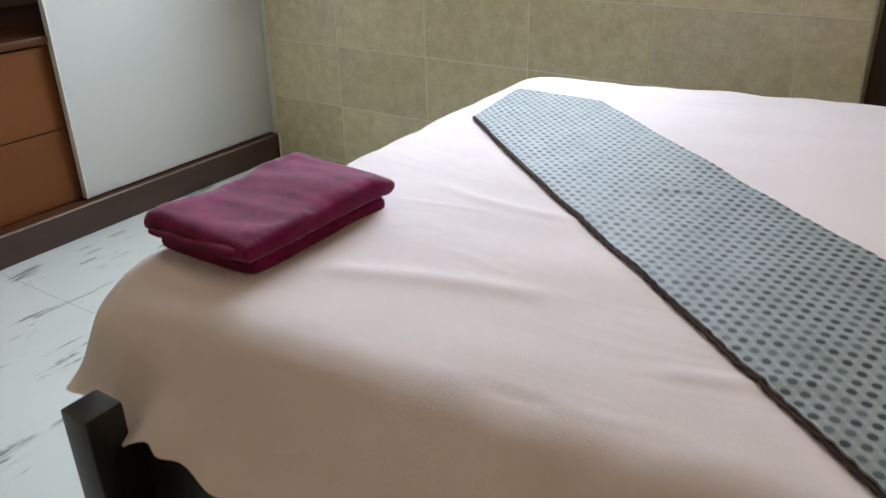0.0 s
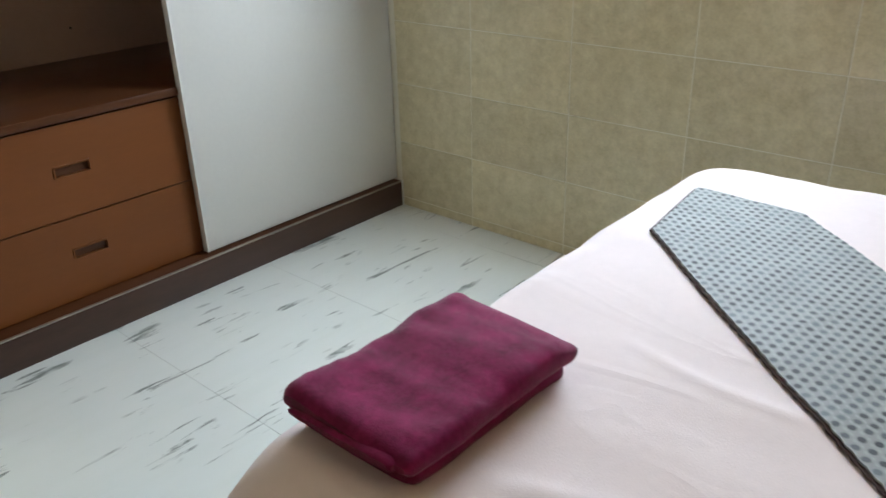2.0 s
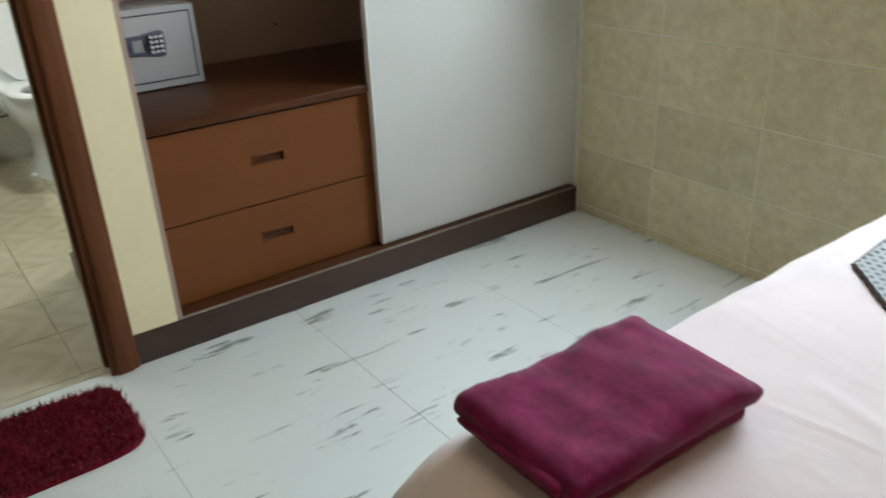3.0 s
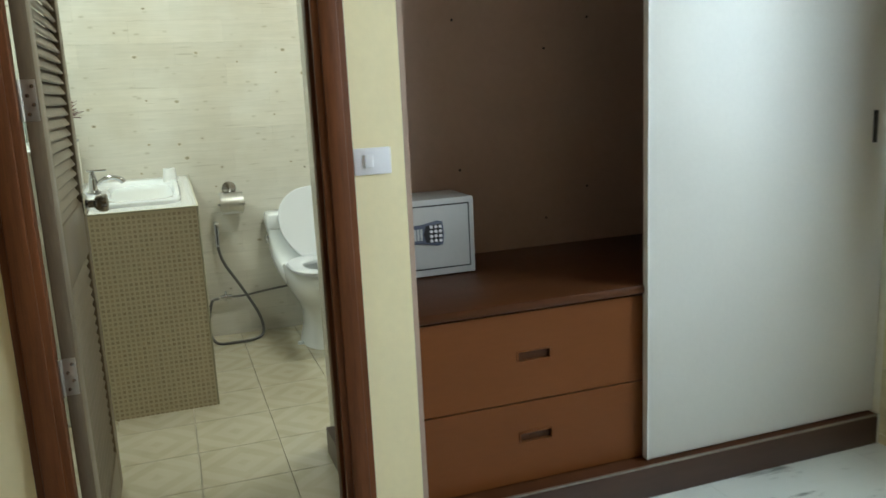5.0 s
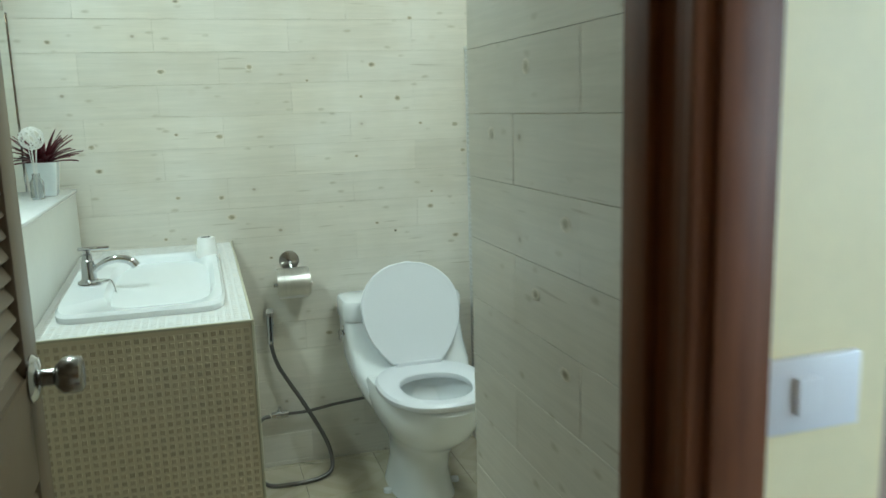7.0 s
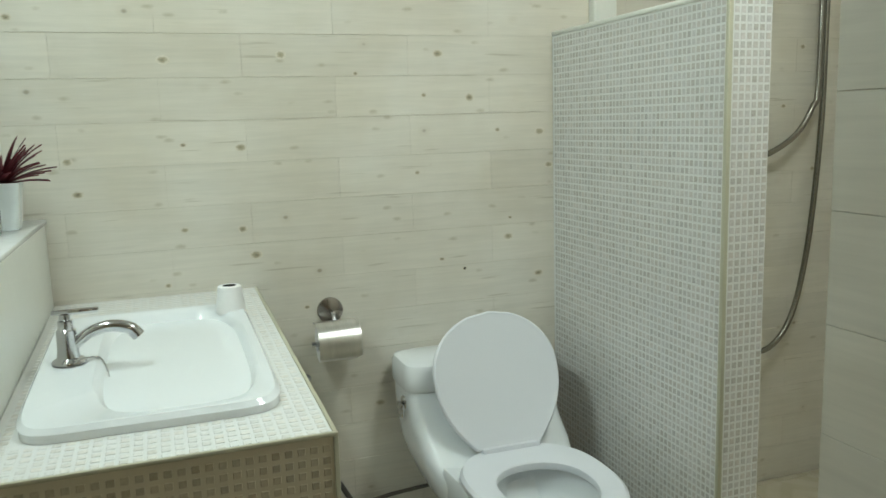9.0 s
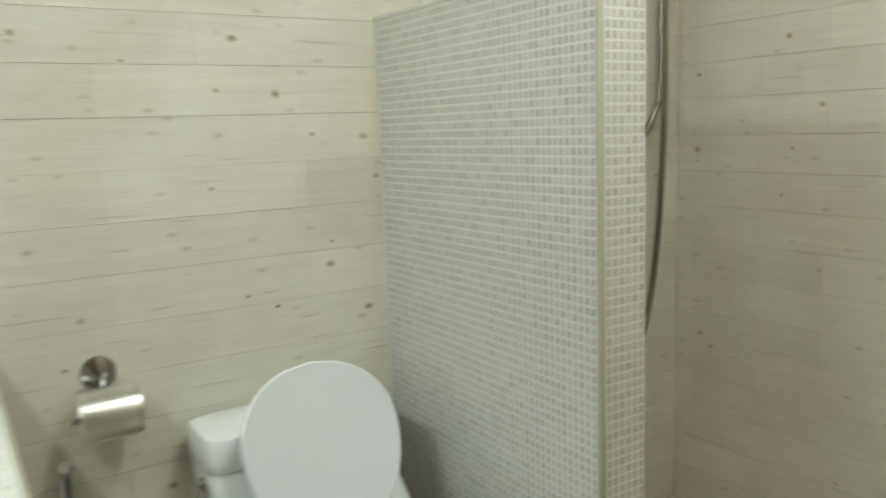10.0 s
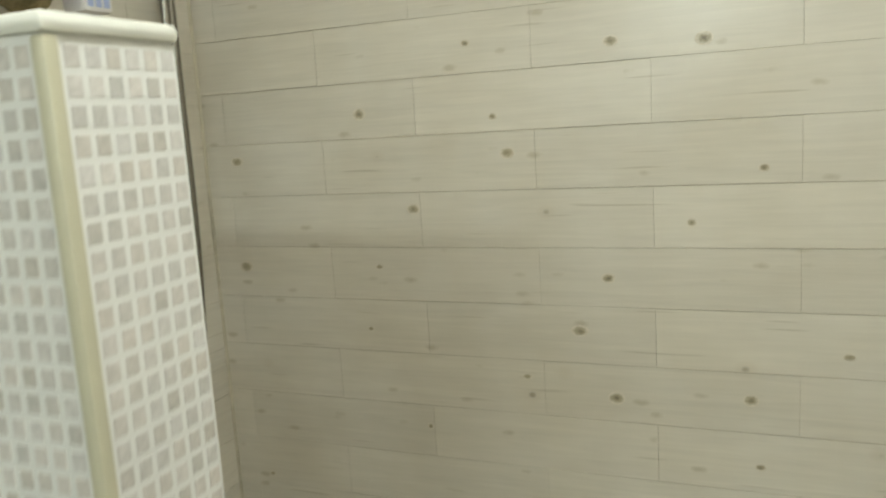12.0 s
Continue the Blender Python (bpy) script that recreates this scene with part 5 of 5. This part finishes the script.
def planks(parent, origin, yaw, length, row_h, z_off, joints, top):
    """Rows of wood print tiles on a wall that starts at origin and runs along local x; the face looks to local -y."""
    base = Matrix.Translation(origin) @ Matrix.Rotation(radians(yaw), 4, "Z")
    k = 0
    z = z_off - row_h * math.ceil(z_off / row_h)
    while z < top:
        z0, z1 = max(z, 0.0), min(z + row_h, top)
        x = joints[k % len(joints)]
        x -= PLANK * math.ceil(x / PLANK)
        if z1 - z0 > 0.01:
            while x < length:
                a, b = max(x, 0.0), min(x + PLANK, length)
                if b - a > 0.015:
                    piece("plank_tile", b - a - 0.0002, 0.008, z1 - z0 - lip.choice((0.0003, 0.0006, 0.0014)), base @ Matrix.Translation(((a + b) / 2, 0.004 - lip.uniform(0, 0.0007), (z0 + z1) / 2)), M["plank"], parent, 0.0005)
                x += PLANK
        z += row_h
        k += 1


planks(wall_bw, (BX, BSY, 0), 90, BNY - BSY, 0.1072, 0.766, (0.639, 0.878), CEIL - 0.02)
planks(wall_bn, (BX, BNY, 0), 0, RX - BX, 0.1085, 0.776, (0.503, 0.295), CEIL - 0.02)
planks(wall_return, (RX, RY, 0), 0, WX - 0.10 - RX, 0.1065, 0.764, (0.2, 0.42), CEIL - 0.02)
planks(wall_behind, (RX, BNY, 0), -90, BNY - RY - 0.008, 0.1065, 0.764, (0.2, 0.45, 0.0), CEIL - 0.02)
planks(wall_bs, (WX - 0.09, BSY, 0), 180, WX - 0.09 - BX, 0.1065, 0.764, (0.1, 0.4), CEIL - 0.02)


def mosaic_cells(parent, place, cols, rows, cw, ch, pitch_u, pitch_v, lift, material, near, skip=None):
    """Small raised cells: those that near(i, j) picks are pieces of their own, the rest one mesh."""
    me = shared("mosaic_cell", (-cw / 2, cw / 2, -lift, lift, -ch / 2, ch / 2), min(0.0007, lift * 0.9))
    me.materials.append(material)
    src = [v.co.copy() for v in me.vertices]
    polys = [tuple(p.vertices) for p in me.polygons]
    vs, fs, n = [], [], 0
    for i in range(cols):
        for j in range(rows):
            m = place(pitch_u * (i + 0.5), pitch_v * (j + 0.5))
            if skip and skip(m.translation):
                continue
            if near(i, j) and n < 300:
                o = new("mosaic_cell", me)
                o.parent = parent
                o.matrix_parent_inverse = parent.matrix_basis.inverted() if parent.parent is None else Matrix()
                o.matrix_basis = m
                n += 1
            else:
                k = len(vs)
                vs += [tuple(m @ c) for c in src]
                fs += [tuple(k + q for q in p) for p in polys]
    rest = bpy.data.meshes.new("mosaic_rest")
    rest.from_pydata(vs, [], fs)
    tagged(obj("mosaic_rest", rest, material, parent), kind="stuff")


MU, MV = 0.0187, 0.0187
# partition: south face, then the end face
mosaic_cells(partition, lambda u, v: Matrix.Translation((PX1 - 0.010 - u, PY0, PZ - 0.009 - v)), 47, 87, 0.0111, 0.0126, 0.0159, 0.0173, 0.0004, M["mos"], lambda i, j: False)
mosaic_cells(partition, lambda u, v: Matrix.Translation((PX1, PY0 + 0.0105 + u, PZ - 0.009 - v)) @ Matrix.Rotation(radians(90), 4, "Z"), 6, 87, 0.0111, 0.0126, 0.0159, 0.0173, 0.0004, M["mos"], lambda i, j: j < 50)
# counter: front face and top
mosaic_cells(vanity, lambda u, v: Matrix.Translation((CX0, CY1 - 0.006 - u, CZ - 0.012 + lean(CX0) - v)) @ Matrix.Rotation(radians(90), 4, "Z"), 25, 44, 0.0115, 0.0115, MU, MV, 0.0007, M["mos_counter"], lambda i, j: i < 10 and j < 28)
mosaic_cells(vanity, lambda u, v: Matrix.Translation((CX0 - 0.006 - v, CY1 - 0.006 - u, CZ + lean(CX0 - 0.006 - v))) @ Matrix.Rotation(radians(90), 4, "Z") @ Matrix.Rotation(radians(90), 4, "X"), 25, 53, 0.0130, 0.0130, MU, MV, 0.0006, M["mos_top"], lambda i, j: j < 6, lambda p: abs(p.x - bxc) < 0.325 and abs(p.y - byc) < 0.192)


# added thin strip: its beige sets off the dimmer sliver of west wall
wallbox("trim_shower_corner", (BX + 0.0005, BX + 0.005, BNY - 0.005, BNY - 0.0005, 0, CEIL - 0.02), M["sealant"], "added beige strip in the shower corner for the dimmer sliver of west wall")


# ---- printed knots of the wood tiles ----
def knot_print(t):
    v, r, tc = coords(t, (1, 1, 1), False)
    ln = t.nodes.new("ShaderNodeVectorMath")
    ln.operation = "LENGTH"
    t.links.new(tc.outputs["Object"], ln.inputs[0])
    j, _, _ = coords(t, (1, 1, 1), True)
    d = math_node(t, "ADD", ln.outputs["Value"], remap(t, noise_tex(t, j, 2.5), 0.3, 0.7, -0.16, 0.16))
    c = mixc(t, remap(t, d, 0.15, 0.62, 0, 1), mixc(t, r, (0.20, 0.165, 0.105), (0.33, 0.285, 0.19)), (0.45, 0.40, 0.29))
    return mixc(t, remap(t, d, 0.6, 0.95, 0, 1), c, (0.655, 0.60, 0.50)), None, 0


M["knot"] = special("dark_knot_print", 0.3, knot_print)
bm = lathe([(1.0, 0.0), (0.9, 0.03), (0.0, 0.04)], Matrix(), 18)
knot_mesh = bpy.data.meshes.new("knot")
bm.to_mesh(knot_mesh)
bm.free()
knot_mesh.materials.append(M["knot"])
krng = random.Random(21)


def knot(parent, place, turn, r):
    o = new("knot", knot_mesh)
    o.parent = parent
    o.matrix_basis = Matrix.Translation(place) @ turn @ Matrix.Diagonal((r * krng.uniform(1.0, 1.35), r * krng.uniform(0.75, 1.0), 0.008, 1))


EAST, SOUTH = Matrix.Rotation(radians(90), 4, "Z") @ Matrix.Rotation(radians(90), 4, "X"), Matrix.Rotation(radians(90), 4, "X")
BIG, SMALL = 0.0125, 0.0075
WEST_KNOTS = ((1.324, 1.465), (1.753, 1.468), (1.844, 1.348), (2.062, 1.247), (1.208, 1.232), (1.199, 1.021), (1.956, 0.945), (2.053, 0.827), (2.09, 1.149), (1.229, 0.95), (1.035, 1.453), (0.798, 1.212), (0.814, 1.132), (1.548, 0.495))
WEST_SMALL = ((1.519, 1.416), (1.709, 1.356), (1.928, 1.255), (1.683, 1.144), (1.963, 1.0), (1.748, 0.894), (1.067, 1.243), (1.055, 1.028), (1.355, 0.795), (1.004, 0.888), (1.817, 0.861))
NORTH_KNOTS = ((-4.321, 1.393), (-4.324, 1.167), (-3.916, 1.286), (-3.719, 1.387), (-3.595, 1.055), (-3.54, 1.155), (-3.531, 0.93), (-3.529, 0.719), (-4.304, 0.587), (-3.30, 0.944), (-3.372, 1.56), (-3.525, 1.57), (-4.02, 1.475))
NORTH_SMALL = ((-3.744, 1.455), (-4.03, 1.04), (-3.91, 0.84), (-3.285, 0.823), (-3.79, 1.59), (-3.28, 1.345), (-3.395, 1.255), (-3.15, 1.03), (-3.70, 0.96), (-4.31, 0.69), (-4.0, 1.17))
RETURN_KNOTS = ((-2.588, 1.362), (-2.462, 1.153), (-2.464, 0.948), (-2.73, 1.266), (-2.56, 1.038), (-2.30, 1.25))
for pts, r in ((WEST_KNOTS, BIG), (WEST_SMALL, SMALL)):
    for y, z in pts:
        knot(wall_bw, (BX + 0.0008, y, z), EAST, r)
for pts, r in ((NORTH_KNOTS, BIG), (NORTH_SMALL, SMALL)):
    for x, z in pts:
        knot(wall_bn, (x, BNY - 0.0008, z), SOUTH, r)
for x, z in RETURN_KNOTS:
    knot(wall_return, (x, RY - 0.0008, z), SOUTH, BIG)
for y, z in ((3.02, 1.49), (2.95, 1.30), (3.08, 1.09), (2.88, 0.93), (3.05, 0.71), (2.75, 1.43), (2.6, 1.2), (2.45, 1.6), (1.5, 1.75), (1.9, 1.63), (1.1, 1.68), (0.7, 1.55)):
    knot(wall_bw, (BX + 0.0008, y, z), EAST, SMALL * 1.3)
part("screw_hole", lathe([(0, 0.001), (0.003, 0.0008), (0.0035, 0)], Matrix.Translation((BX + 0.001, 1.817, 0.861)) @ Matrix.Rotation(radians(90), 4, "Y"), 10), M["black"], wall_bw)
